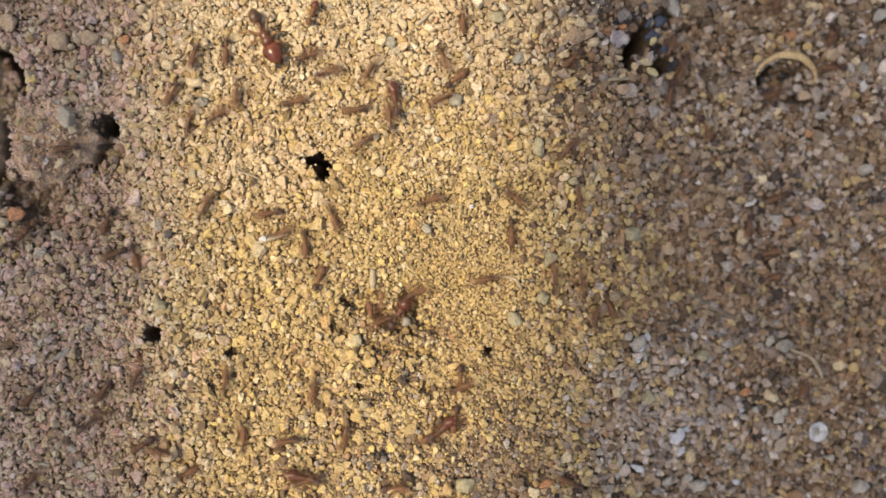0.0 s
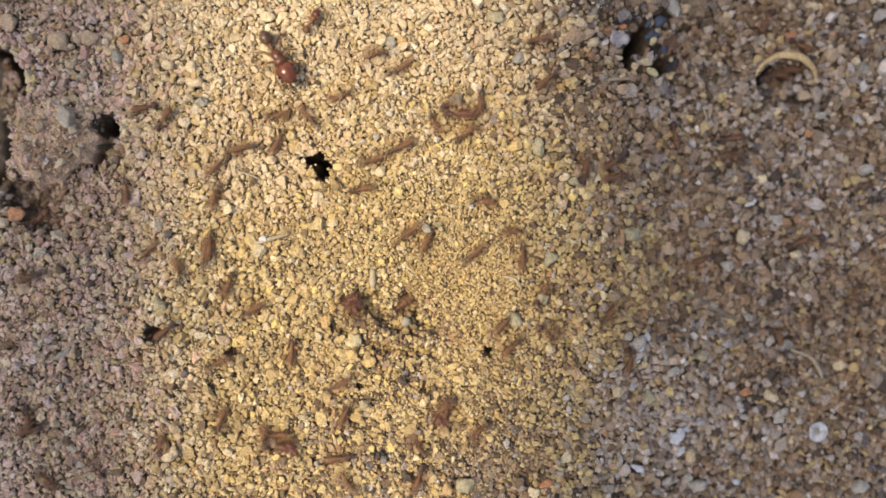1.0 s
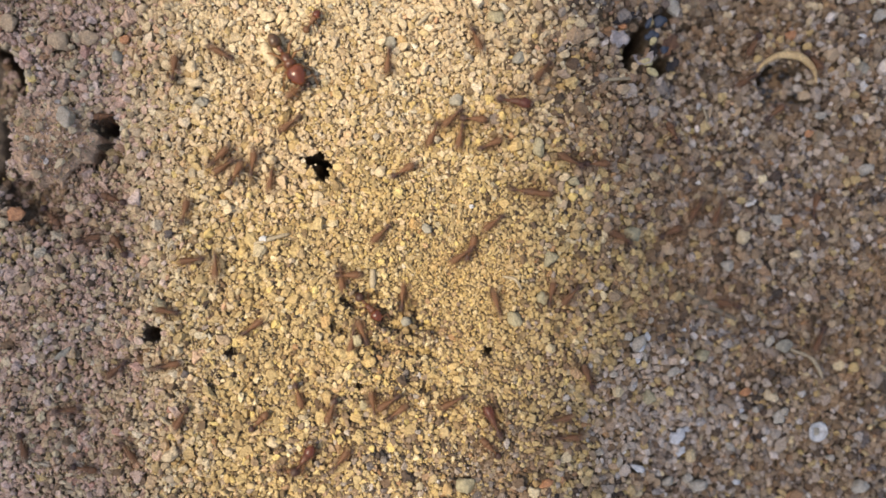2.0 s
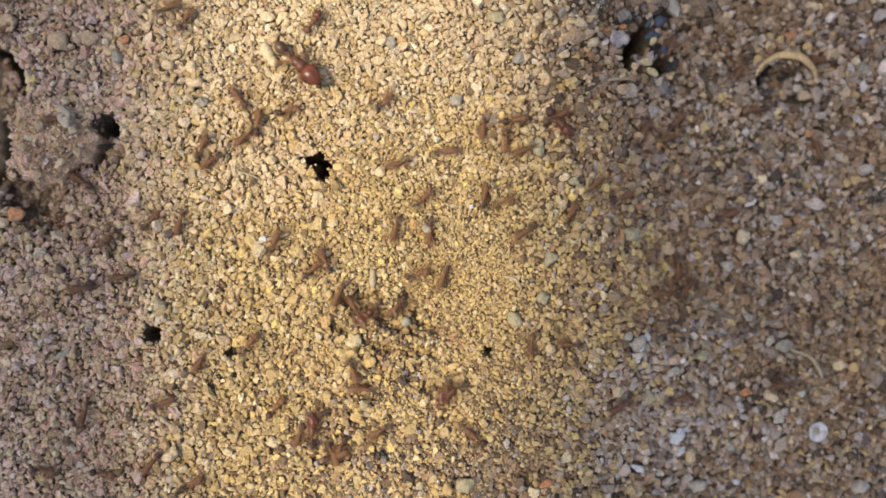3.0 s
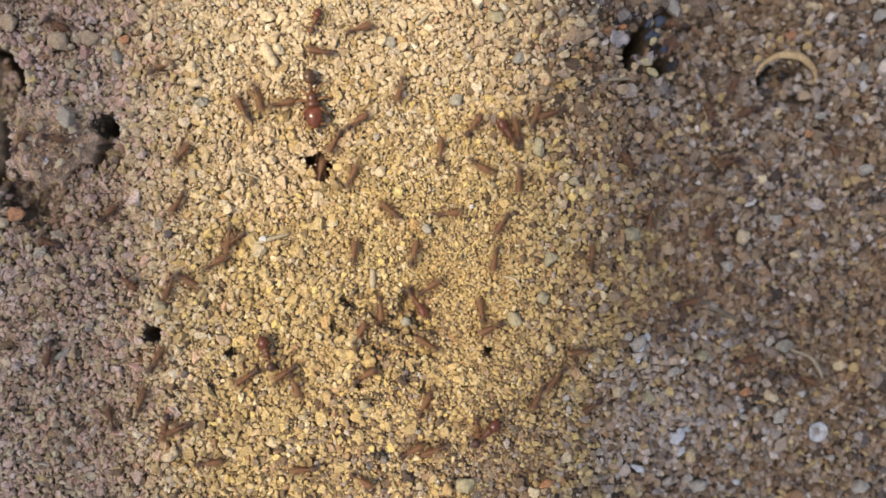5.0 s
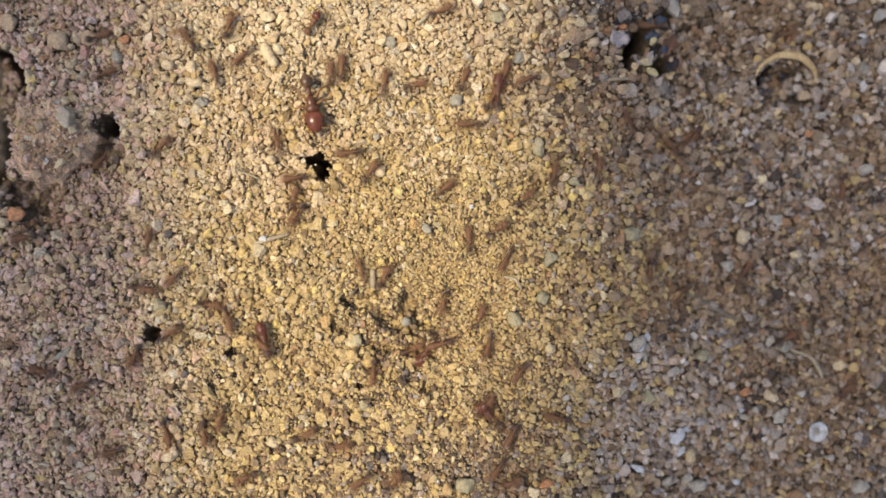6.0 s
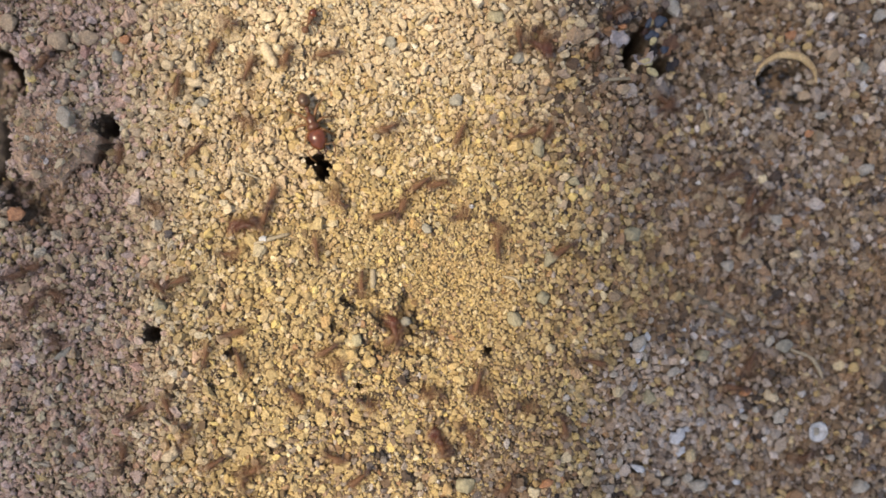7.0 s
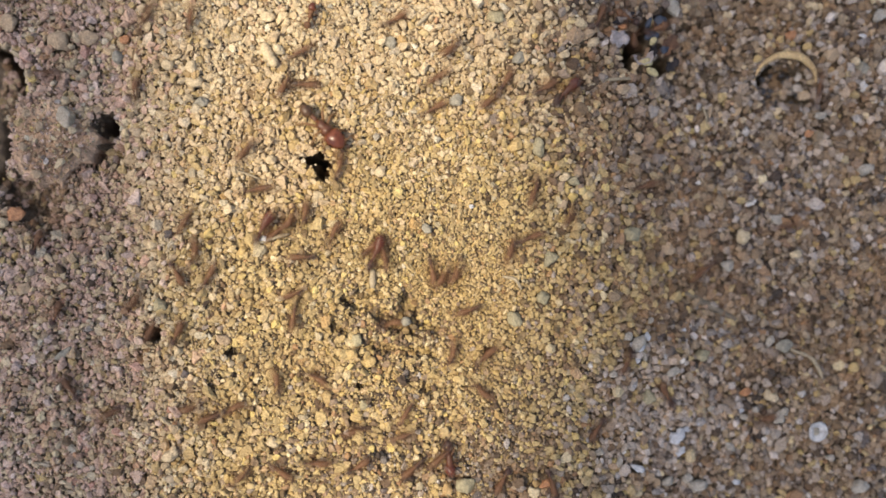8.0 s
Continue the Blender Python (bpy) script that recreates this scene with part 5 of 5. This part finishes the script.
ROUTES.append(((0.0, -18.44, 13.73, -100), (0.5, -19.96, 5.88, -110), (1.5, -21.98, -4.76, -120), (3.0, -32.65, -3.55, -170), (3.5, -36.28, 0.05, 130), (4.0, -32.65, -0.46, 20), (4.5, -26.35, -2.49, 30), (6.0, -16.41, -8.31, -40), (7.0, -9.83, -18.69, -30), (7.5, -4.76, -14.64, 40), (8.0, 0.81, -9.57, 80)))
ROUTES.append(((0.5, 1.57, -13.12, -90), (1.0, -2.23, -17.68, 80), (1.5, -2.23, -12.11, -150), (3.0, -9.32, -17.93, -120), (3.5, -3.24, -15.15, -130), (4.0, -7.29, -20.97, -130), (4.5, -5.77, -20.21, 50), (6.0, 3.85, -14.13, 50), (6.5, 4.86, -7.04, -120), (7.5, 0.81, -16.16, -140), (8.0, -2.74, -19.70, -140)))
ROUTES.append(((0.5, 6.13, 0.05, -90), (1.0, 5.37, -6.79, -140), (1.5, 3.34, -11.60, -120), (3.0, -5.77, -16.41, -150), (3.5, 3.34, -17.68, 20), (4.0, -2.23, -19.20, -160), (4.5, 2.33, -16.66, -150), (6.0, -7.29, -20.72, -150), (6.5, 0.81, -17.17, 50), (7.0, 3.34, -12.61, -95), (7.5, -0.20, -17.68, -160), (8.0, -7.80, -16.41, -160)))
ROUTES.append(((0.5, 30.09, 4.31, -160), (1.0, 27.43, 8.82, -120), (3.0, 21.96, -1.53, -80), (3.5, 19.13, -5.70, -130), (4.5, 15.22, -8.17, -140), (6.0, 6.89, -11.09, -130), (6.5, 4.86, -16.66, -150), (7.0, 5.88, -21.22, -120), (7.5, 1.57, -15.15, 60), (8.0, 3.85, -9.57, 40)))
ROUTES.append(((0.0, -12.36, -20.72, 20), (1.0, -0.20, -14.39, 50), (1.5, 5.88, -16.66, 20), (3.0, 16.32, -14.41, -150), (4.0, 5.88, -17.68, -170), (4.5, -1.22, -15.65, -170), (6.0, 3.34, -6.03, 65), (6.5, -0.20, -10.84, -140), (7.0, -0.20, -17.68, -80), (7.5, 4.36, -14.13, -140), (8.0, -0.20, -18.69, -140)))
ROUTES.append(((0.0, 12.27, 4.89, -80), (0.5, 10.19, -2.99, -100), (1.0, 9.42, -7.55, 80), (1.5, 13.33, -1.99, -120), (3.0, 7.90, -8.56, -110), (3.5, 13.59, -6.59, 70), (4.0, 15.77, -4.07, -150), (4.5, 12.00, -9.10, -120), (6.0, 6.13, -16.66, -120), (6.5, 6.13, -18.18, 70), (7.0, 7.65, -14.13, -100), (7.5, 6.13, -19.20, -100), (8.0, 5.37, -20.72, -120)))
ROUTES.append(((0.0, -17.93, -17.17, 90), (0.5, -18.44, -13.63, 80), (1.0, -17.17, -5.52, 30), (1.5, -11.35, -2.99, 30), (3.0, -2.23, -2.23, 15), (3.5, -8.56, -3.50, -100), (4.0, -10.08, -12.87, -120), (4.5, -15.40, -9.32, -30), (6.0, -9.32, -17.68, 0), (6.5, -13.37, -13.63, -130), (7.0, -20.46, -19.20, -150), (7.5, -21.98, -19.70, 40), (8.0, -18.94, -14.39, 30)))
ROUTES.append(((0.5, -28.25, -18.31, -150), (1.0, -31.56, -20.00, 30), (1.5, -27.70, -12.17, 60), (3.0, -17.17, -8.31, 50), (3.5, -20.46, -12.61, 30), (4.0, -14.64, -8.05, -100), (4.5, -20.72, -14.64, -150), (6.0, -29.91, -18.39, -160), (6.5, -36.28, -15.92, 20), (7.0, -27.70, -14.72, 30), (7.5, -23.00, -12.61, -120), (8.0, -29.91, -14.80, -150)))
ROUTES.append(((0.0, -29.91, -0.46, -160), (0.5, -32.38, -1.75, 40), (1.0, -26.62, -0.20, 60), (1.5, -19.20, -0.46, -170), (3.0, -29.08, -2.50, -160), (3.5, -23.00, 3.09, 60), (4.0, -19.70, 7.14, 60), (4.5, -16.41, 2.84, -120), (6.0, -24.01, -2.48, -130), (6.5, -34.74, -7.16, -150), (7.0, -35.77, -8.19, 30), (7.5, -24.01, -8.05, 80), (8.0, -20.97, -2.48, 60)))
ROUTES.append(((0.0, -31.56, -15.37, 40), (0.5, -22.24, -16.41, 100), (1.0, -19.96, -10.08, 30), (1.5, -22.24, -13.12, -120), (3.5, -27.70, -20.83, -140), (4.0, -20.46, -16.16, 30), (4.5, -28.25, -16.78, 60), (6.0, -24.52, -7.55, 40), (6.5, -27.43, -16.74, -120), (7.0, -21.22, -9.57, 80), (7.5, -21.22, -5.77, -80), (8.0, -22.49, -14.13, -160)))
ROUTES.append(((0.0, -22.24, 17.27, -110), (0.5, -25.04, 13.23, -160), (4.0, -38.34, 10.87, -160), (6.0, -31.01, 8.27, -130), (6.5, -39.37, 4.17, -150), (7.0, -39.37, -2.53, 20), (7.5, -32.65, 1.08, 60), (8.0, -27.70, -4.53, -140)))
ROUTES.append(((0.5, -31.01, 1.08, -110), (1.0, -37.57, -2.53, -160), (1.5, -35.25, 0.05, 30), (3.0, -26.35, 2.59, 40), (3.5, -32.65, -2.01, -150), (4.0, -37.31, -0.98, 20), (4.5, -33.18, 0.57, 40), (6.0, -25.30, 9.18, 50), (6.5, -27.70, 3.62, -140), (7.0, -37.31, -5.10, -140), (7.5, -27.70, -3.00, 40), (8.0, -22.24, -0.46, 80)))
ROUTES.append(((0.0, -12.11, 17.27, 30), (0.5, -6.03, 15.75, 30), (1.0, -9.07, 13.73, -160), (1.5, -13.88, 10.43, -140), (3.0, -15.15, 0.56, 70), (4.0, -11.60, 10.69, 80), (4.5, -12.36, 3.09, 60), (6.0, -10.08, 15.75, 80), (6.5, -16.16, 13.98, -150), (7.0, -22.24, 8.91, -140), (7.5, -23.50, 2.84, 30), (8.0, -16.66, 5.37, 10)))
ROUTES.append(((0.0, -33.70, 9.07, -170), (0.5, -35.77, 8.81, 10), (1.0, -28.53, 5.15, -90), (4.5, -37.83, 8.04, -170), (6.0, -30.74, 15.96, 20), (6.5, -23.50, 17.53, -100), (7.0, -29.35, 8.75, -100), (7.5, -25.04, 11.45, 70), (8.0, -35.77, 16.03, -170)))
ROUTES.append(((0.0, -24.26, 13.98, -120), (0.5, -26.35, 10.46, 20), (3.0, -23.00, 20.56, 60), (3.5, -23.76, 16.77, -120), (4.0, -27.70, 13.29, -90), (4.5, -25.82, 5.12, 60), (6.0, -20.46, 15.75, 110), (6.5, -20.46, 20.82, -120), (7.0, -23.76, 14.74, -100), (7.5, -26.35, 8.94, -100), (8.0, -27.70, 14.31, 80)))
ROUTES.append(((4.0, -38.86, 21.18, 40), (6.0, -31.29, 19.32, 20), (7.0, -36.28, 17.06, -140), (7.5, -35.25, 16.03, 80), (8.0, -26.89, 20.89, 60)))
ROUTES.append(((3.0, 27.96, 17.06, -120), (3.5, 24.75, 11.74, -90), (4.0, 18.56, 6.31, -120), (4.5, 25.57, 11.21, 80), (6.0, 32.21, 20.25, 20), (7.0, 27.43, 6.96, -160), (7.5, 13.06, 4.64, -160), (8.0, 18.56, 5.79, 20)))
ROUTES.append(((1.5, 32.21, 17.06, -180), (3.0, 21.40, 10.59, -150), (3.5, 26.37, 14.41, 60), (4.0, 33.81, 15.47, -140), (6.0, 23.09, 10.65, -150), (6.5, 27.96, 5.90, 30), (7.0, 30.62, 4.31, -150), (7.5, 19.69, 1.62, -140), (8.0, 32.21, 2.18, 10)))
ROUTES.append(((0.0, 1.57, -12.36, 20), (1.0, 8.91, -4.00, 60), (1.5, 9.42, -7.55, 90), (3.0, 11.48, 3.10, 70), (3.5, 12.00, -3.00, -90), (4.0, 12.53, -8.10, 60), (4.5, 19.69, -6.23, 30), (6.0, 28.49, -2.07, 60), (6.5, 32.21, 5.37, 60), (7.0, 28.49, 1.65, -120), (7.5, 30.09, 5.37, 40), (8.0, 35.40, 14.94, 80)))
ROUTES.append(((1.0, 33.28, 0.58, 20), (4.0, 33.28, 10.95, -160), (4.5, 26.37, 5.37, -120), (6.0, 22.25, -4.17, -140), (6.5, 27.96, -11.64, 30), (7.0, 33.81, -19.61, -170), (7.5, 27.43, -12.70, -160), (8.0, 30.09, -15.89, 10)))
ROUTES.append(((0.0, 6.38, 4.61, -30), (0.5, 7.90, -1.98, -120), (1.0, 6.13, -8.81, -150), (1.5, 8.66, -15.15, -90), (3.0, 21.96, -13.94, 20), (3.5, 17.43, -17.59, -160), (4.0, 23.09, -17.16, 10), (4.5, 32.21, -12.17, 30), (6.0, 38.06, -13.24, 30), (6.5, 32.74, -8.72, -160), (7.0, 29.02, -10.58, -110), (7.5, 18.00, -5.67, -160), (8.0, 16.88, -10.30, -120)))

ROUTES.append(((0.0, 22.36, 16.85, -110), (0.6, 17.64, 10.03, -120), (1.4, 12.91, 7.40, 150), (2.8, 17.11, 8.35, 60), (3.2, 19.37, 12.65, 70), (3.6, 22.63, 15.28, 20), (4.0, 23.15, 17.90, 100), (4.4, 22.10, 20.53, 100), (5.8, 20.53, 20.79, -160), (6.6, 15.28, 20.53, -150), (7.0, 15.91, 21.52, 30), (7.5, 17.64, 20.79, -20), (8.0, 16.85, 21.16, 150)))
ROUTES.append(((0.0, 24.46, 11.34, -60), (0.6, 24.78, 10.03, 60), (1.0, 27.09, 10.39, 10), (2.8, 32.08, 13.75, -150), (3.2, 27.09, 12.91, -170), (3.6, 26.36, 13.33, 100), (4.0, 24.99, 11.34, -100), (4.4, 25.15, 12.02, 80), (5.8, 24.78, 12.81, -90), (6.2, 23.20, 8.98, -60), (6.6, 23.99, 9.34, 40), (7.0, 20.79, 13.70, 150), (7.5, 18.59, 20.37, 110), (8.0, 19.74, 20.37, 20)))
ROUTES.append(((0.0, 36.75, 20.05, -120), (0.6, 33.39, 19.48, 170), (1.4, 34.44, 18.69, -100), (2.8, 36.02, 17.38, 60), (3.6, 31.81, 16.85, -170), (4.0, 32.13, 13.70, -90), (4.4, 29.19, 9.50, -130), (5.8, 23.20, 8.19, 160), (6.6, 17.64, 16.85, 110), (7.0, 19.21, 21.05, 60), (7.5, 19.21, 21.31, 170), (8.0, 17.64, 19.90, -90)))
ROUTES.append(((0.0, 21.31, 14.65, -100), (1.0, 21.58, 10.55, -80), (2.8, 21.31, 11.03, 80), (3.2, 22.47, 12.65, 60), (3.6, 20.79, 8.98, -120), (4.4, 17.64, 7.40, 170), (5.8, 17.06, 8.56, 40), (6.2, 15.54, 15.28, 100), (6.6, 15.12, 20.00, 80), (7.0, 13.96, 18.43, -90), (7.5, 12.91, 17.38, 100), (8.0, 14.23, 21.05, 70)))
ROUTES.append(((0.0, 28.66, 2.15, -100), (1.0, 24.46, -1.00, -160), (1.5, 20.79, 0.58, 150), (3.0, 26.56, 3.20, 20), (3.5, 28.14, 5.83, 80), (4.5, 35.49, 10.03, 30), (6.0, 37.59, 5.83, -90), (6.5, 34.44, 4.25, 170), (7.0, 28.93, 4.78, -110), (7.5, 28.14, 1.63, -90), (8.0, 24.46, -2.05, -140)))
ROUTES.append(((0.0, 33.39, -13.60, 60), (1.0, 31.81, -8.87, 110), (1.5, 29.71, -6.25, 150), (3.0, 20.79, -4.15, 170), (3.5, 18.69, -5.20, -150), (4.5, 26.56, -10.45, -20), (6.0, 32.34, -8.35, 40), (6.5, 30.77, -12.55, -110), (7.0, 27.61, -13.07, 170), (7.5, 23.94, -15.17, -150), (8.0, 20.79, -13.60, 120)))
ROUTES.append(((0.0, -37.51, -13.44, -135), (0.5, -38.63, -14.56, -91), (1.0, -37.81, -15.43, -85), (1.5, -38.38, -16.30, -93), (3.0, -36.38, -20.24, -9), (3.5, -34.44, -18.34, 70), (4.5, -35.51, -8.89, 170), (6.0, -36.69, -11.19, 173), (6.5, -37.51, -7.61, 81), (7.0, -35.26, -3.99, -16), (7.5, -35.26, -6.95, -9), (8.0, -34.90, -5.83, 72)))
ROUTES.append(((0.0, -37.81, -21.36, 55), (0.5, -34.39, -16.56, 145), (1.0, -36.13, -21.05, -44), (1.5, -33.57, -19.93, 7), (3.0, -30.86, -20.39, -6), (4.0, -28.21, -20.49, 55), (4.5, -29.33, -17.83, 117), (6.0, -32.70, -12.32, -159), (6.5, -31.22, -19.88, -26), (7.0, -28.97, -18.75, 79), (7.5, -31.94, -15.43, 129), (8.0, -33.93, -12.72, 126)))
ROUTES.append(((0.0, -25.09, -18.24, 172), (0.5, -31.02, -17.37, -98), (1.0, -25.35, -17.68, 73), (1.5, -29.02, -15.43, -121), (3.0, -22.54, -21.05, 31), (4.0, -23.20, -18.34, 112), (4.5, -24.73, -15.79, -168), (6.0, -24.78, -16.25, -73), (6.5, -21.62, -19.88, 41), (7.0, -24.73, -14.26, 109), (7.5, -25.29, -10.99, 83), (8.0, -23.81, -7.61, 66)))
ROUTES.append(((0.0, -23.10, -20.24, 29), (0.5, -19.62, -18.34, 26), (1.0, -16.05, -16.81, 84), (1.5, -16.86, -16.25, 96), (3.0, -15.02, -14.26, 50), (3.5, -14.26, -13.23, 66), (4.0, -13.75, -10.42, 121), (4.5, -14.51, -10.17, -168), (6.0, -21.41, -16.56, -85), (6.5, -18.60, -18.34, -39), (7.0, -17.07, -19.88, 33), (7.5, -17.94, -17.63, 39), (8.0, -14.51, -19.88, -33)))
ROUTES.append(((0.0, 11.45, -21.05, 154), (0.5, 7.97, -19.37, 150), (1.0, 3.22, -16.25, -137), (1.5, 4.34, -18.24, 29), (3.0, 2.86, -16.81, 140), (3.5, 1.28, -15.69, 107), (4.0, 3.78, -8.89, 160), (4.5, 2.86, -12.72, -87), (6.0, 5.77, -21.05, 4), (6.5, 7.15, -13.95, 26), (7.0, 10.83, -15.79, -76), (7.5, 8.99, -18.34, -100), (8.0, 9.76, -20.95, -74)))
ROUTES.append(((0.0, -4.29, -21.41, 1), (0.5, -1.02, -21.36, 91), (1.0, -8.38, -21.05, 136), (1.5, -8.94, -13.44, -176), (3.0, -9.91, -18.34, -66), (3.5, -7.36, -19.88, 59), (4.5, -7.82, -19.67, -114), (6.0, -4.39, -20.80, 55), (6.5, -6.34, -18.34, -174), (7.0, -7.36, -20.39, -143), (7.5, -9.91, -20.90, 112), (8.0, -7.61, -19.47, 32)))
ROUTES.append(((0.0, -27.90, -0.72, -73), (0.5, -27.03, -3.53, -24), (1.0, -23.71, -1.99, 94), (1.5, -28.77, -0.41, 150), (3.0, -30.35, 1.07, -133), (4.0, -27.65, -0.97, -88), (4.5, -29.08, -2.25, -85), (6.0, -27.03, -3.53, -12), (6.5, -23.20, -3.01, 98), (7.0, -25.29, -3.63, 138), (7.5, -24.73, -0.46, 9), (8.0, -23.81, -2.15, -61)))
ROUTES.append(((0.0, -38.53, 1.07, 46), (1.5, -36.38, 3.27, 4), (3.0, -35.21, 2.35, 1), (4.0, -33.83, 3.53, -35), (4.5, -34.95, 0.56, -150), (6.0, -38.02, 1.07, -168), (6.5, -39.55, 0.05, -96), (7.0, -37.76, -1.74, 13), (8.0, -37.00, 0.56, 72)))
ROUTES.append(((0.0, 15.13, -5.06, -68), (1.0, 17.17, -10.17, -104), (1.5, 14.10, -12.72, 171), (3.0, 11.45, -8.64, 174), (3.5, 10.88, -9.20, -107), (4.0, 11.55, -12.72, -45), (4.5, 14.10, -13.23, -82), (6.0, 10.32, -15.13, 170), (6.5, 7.97, -12.72, 79), (7.0, 13.59, -10.17, -13), (7.5, 16.15, -13.23, -87), (8.0, 14.10, -16.30, -124)))

# the middle-sized ants' ways
MIDDLE_ROUTES = []
MIDDLE_ROUTES.append(((0.0, -4.29, 13.34, 101), (0.5, -4.80, 15.89, 35), (1.0, 1.43, 12.06, -2), (1.5, 3.88, 13.34, 6), (2.9, 10.27, 11.55, -40), (3.3, 10.53, 11.04, -130), (3.5, 8.23, 11.70, -151), (4.1, 7.97, 10.78, -118), (4.3, 7.46, 10.17, -118), (4.5, 7.26, 9.45, -174), (6.0, 4.91, 13.95, 88), (6.5, 7.21, 17.83, 41), (7.0, 8.38, 18.34, -30), (7.5, 9.10, 12.06, -19), (8.0, 11.04, 14.10, 46)))
MIDDLE_ROUTES.append(((0.0, -4.04, -5.88, 58), (0.5, -3.68, -5.31, 121), (1.0, -7.87, -5.57, 106), (1.5, -6.95, -5.06, -15), (3.0, -6.59, -5.67, -136), (3.5, -7.77, -4.96, 113), (4.0, -7.36, -3.01, 39), (4.5, -4.04, -3.01, -34), (6.0, -1.48, -9.25, -121), (6.5, -4.80, -9.56, 130), (7.0, -4.29, -7.61, 107), (7.5, -7.87, -4.45, 102), (8.0, -6.08, -0.46, 66)))
MIDDLE_ROUTES.append(((0.0, -12.47, -20.39, 167), (0.5, -16.45, -19.47, 106), (1.0, -14.51, -17.58, -8), (1.5, -13.39, -19.47, 1), (3.0, -11.65, -16.40, 86), (3.5, -13.39, -12.21, 109), (4.0, -14.10, -9.76, 145), (4.5, -15.43, -9.86, 146), (6.0, -15.94, -8.23, 105), (6.5, -16.81, -4.04, 99), (7.0, -17.58, 2.10, -173), (7.5, -18.19, -1.99, -19), (8.0, -16.05, 1.84, 61)))
MIDDLE_ROUTES.append(((0.0, -0.20, -16.15, 42), (0.5, 1.43, -14.67, 106), (1.0, 0.31, -14.46, -113), (1.5, 4.70, -17.73, 53), (3.0, 0.82, -12.72, -151), (3.5, 1.74, -15.28, -8), (4.0, 3.88, -12.21, -22), (4.5, 3.12, -16.71, -22), (6.0, 4.29, -14.97, 132), (6.5, 0.82, -16.81, -153), (7.0, -0.20, -17.32, 134), (7.5, 0.31, -16.40, -11), (8.0, 0.56, -18.65, -84)))


def motions():
    major = [(0.0, -15.82, 18.98, -62), (0.5, -15.51, 18.01, -58), (1.0, -14.69, 17.09, -58), (1.5, -14.39, 16.99, -62), (2.2, -13.67, 16.79, -52), (3.0, -12.96, 16.53, -42), (3.25, -12.14, 15.77, -54),
             (3.5, -11.53, 14.85, -62), (4.0, -11.68, 14.34, -80), (4.5, -11.63, 13.88, -84), (5.2, -11.68, 13.47, -82), (6.0, -11.73, 13.11, -78), (6.5, -11.84, 11.68, -70),
             (7.0, -11.73, 11.48, -70), (7.5, -11.53, 11.43, -58), (8.0, -10.82, 11.02, -44)]
    walk(MAJOR, [(t, pose(x * MM, y * MM, (float(stand_height(np.array(x), np.array(y))) + 0.1) * MM, 0, 0, a)) for t, x, y, a in major])
    step_legs(MAJOR, 8, 0.4, 0.3)
    sitter = [(0.0, -11.63, 20.97, 70), (0.5, -11.68, 20.20, 60), (3.0, -11.58, 20.20, 55), (4.0, -11.48, 20.15, 80), (4.5, -11.43, 20.36, 75), (6.0, -11.58, 20.05, 60), (7.0, -11.84, 20.20, 65), (8.0, -11.79, 20.71, 75)]
    walk(SITTER, [(t, pose(x * MM, y * MM, float(stand_height(np.array(x), np.array(y))) * MM, 0, 0, a)) for t, x, y, a in sitter])
    step_legs(SITTER, 5, 0.5, 0.0)
    ants = [WORKER] + [copy_thing(WORKER, pose(0, 0, 0)) for _ in range(len(ROUTES) - 1)]
    for i, (ant, points) in enumerate(zip(ants, ROUTES)):
        walk(ant, route_rows(points))
        step_legs(ant, 17, 0.1, i * 0.7)
    middles = [MIDDLE] + [copy_thing(MIDDLE, pose(0, 0, 0)) for _ in range(len(MIDDLE_ROUTES) - 1)]
    for i, (ant, points) in enumerate(zip(middles, MIDDLE_ROUTES)):
        walk(ant, route_rows(points))
        step_legs(ant, 15, 0.1, i * 0.9)


motions()
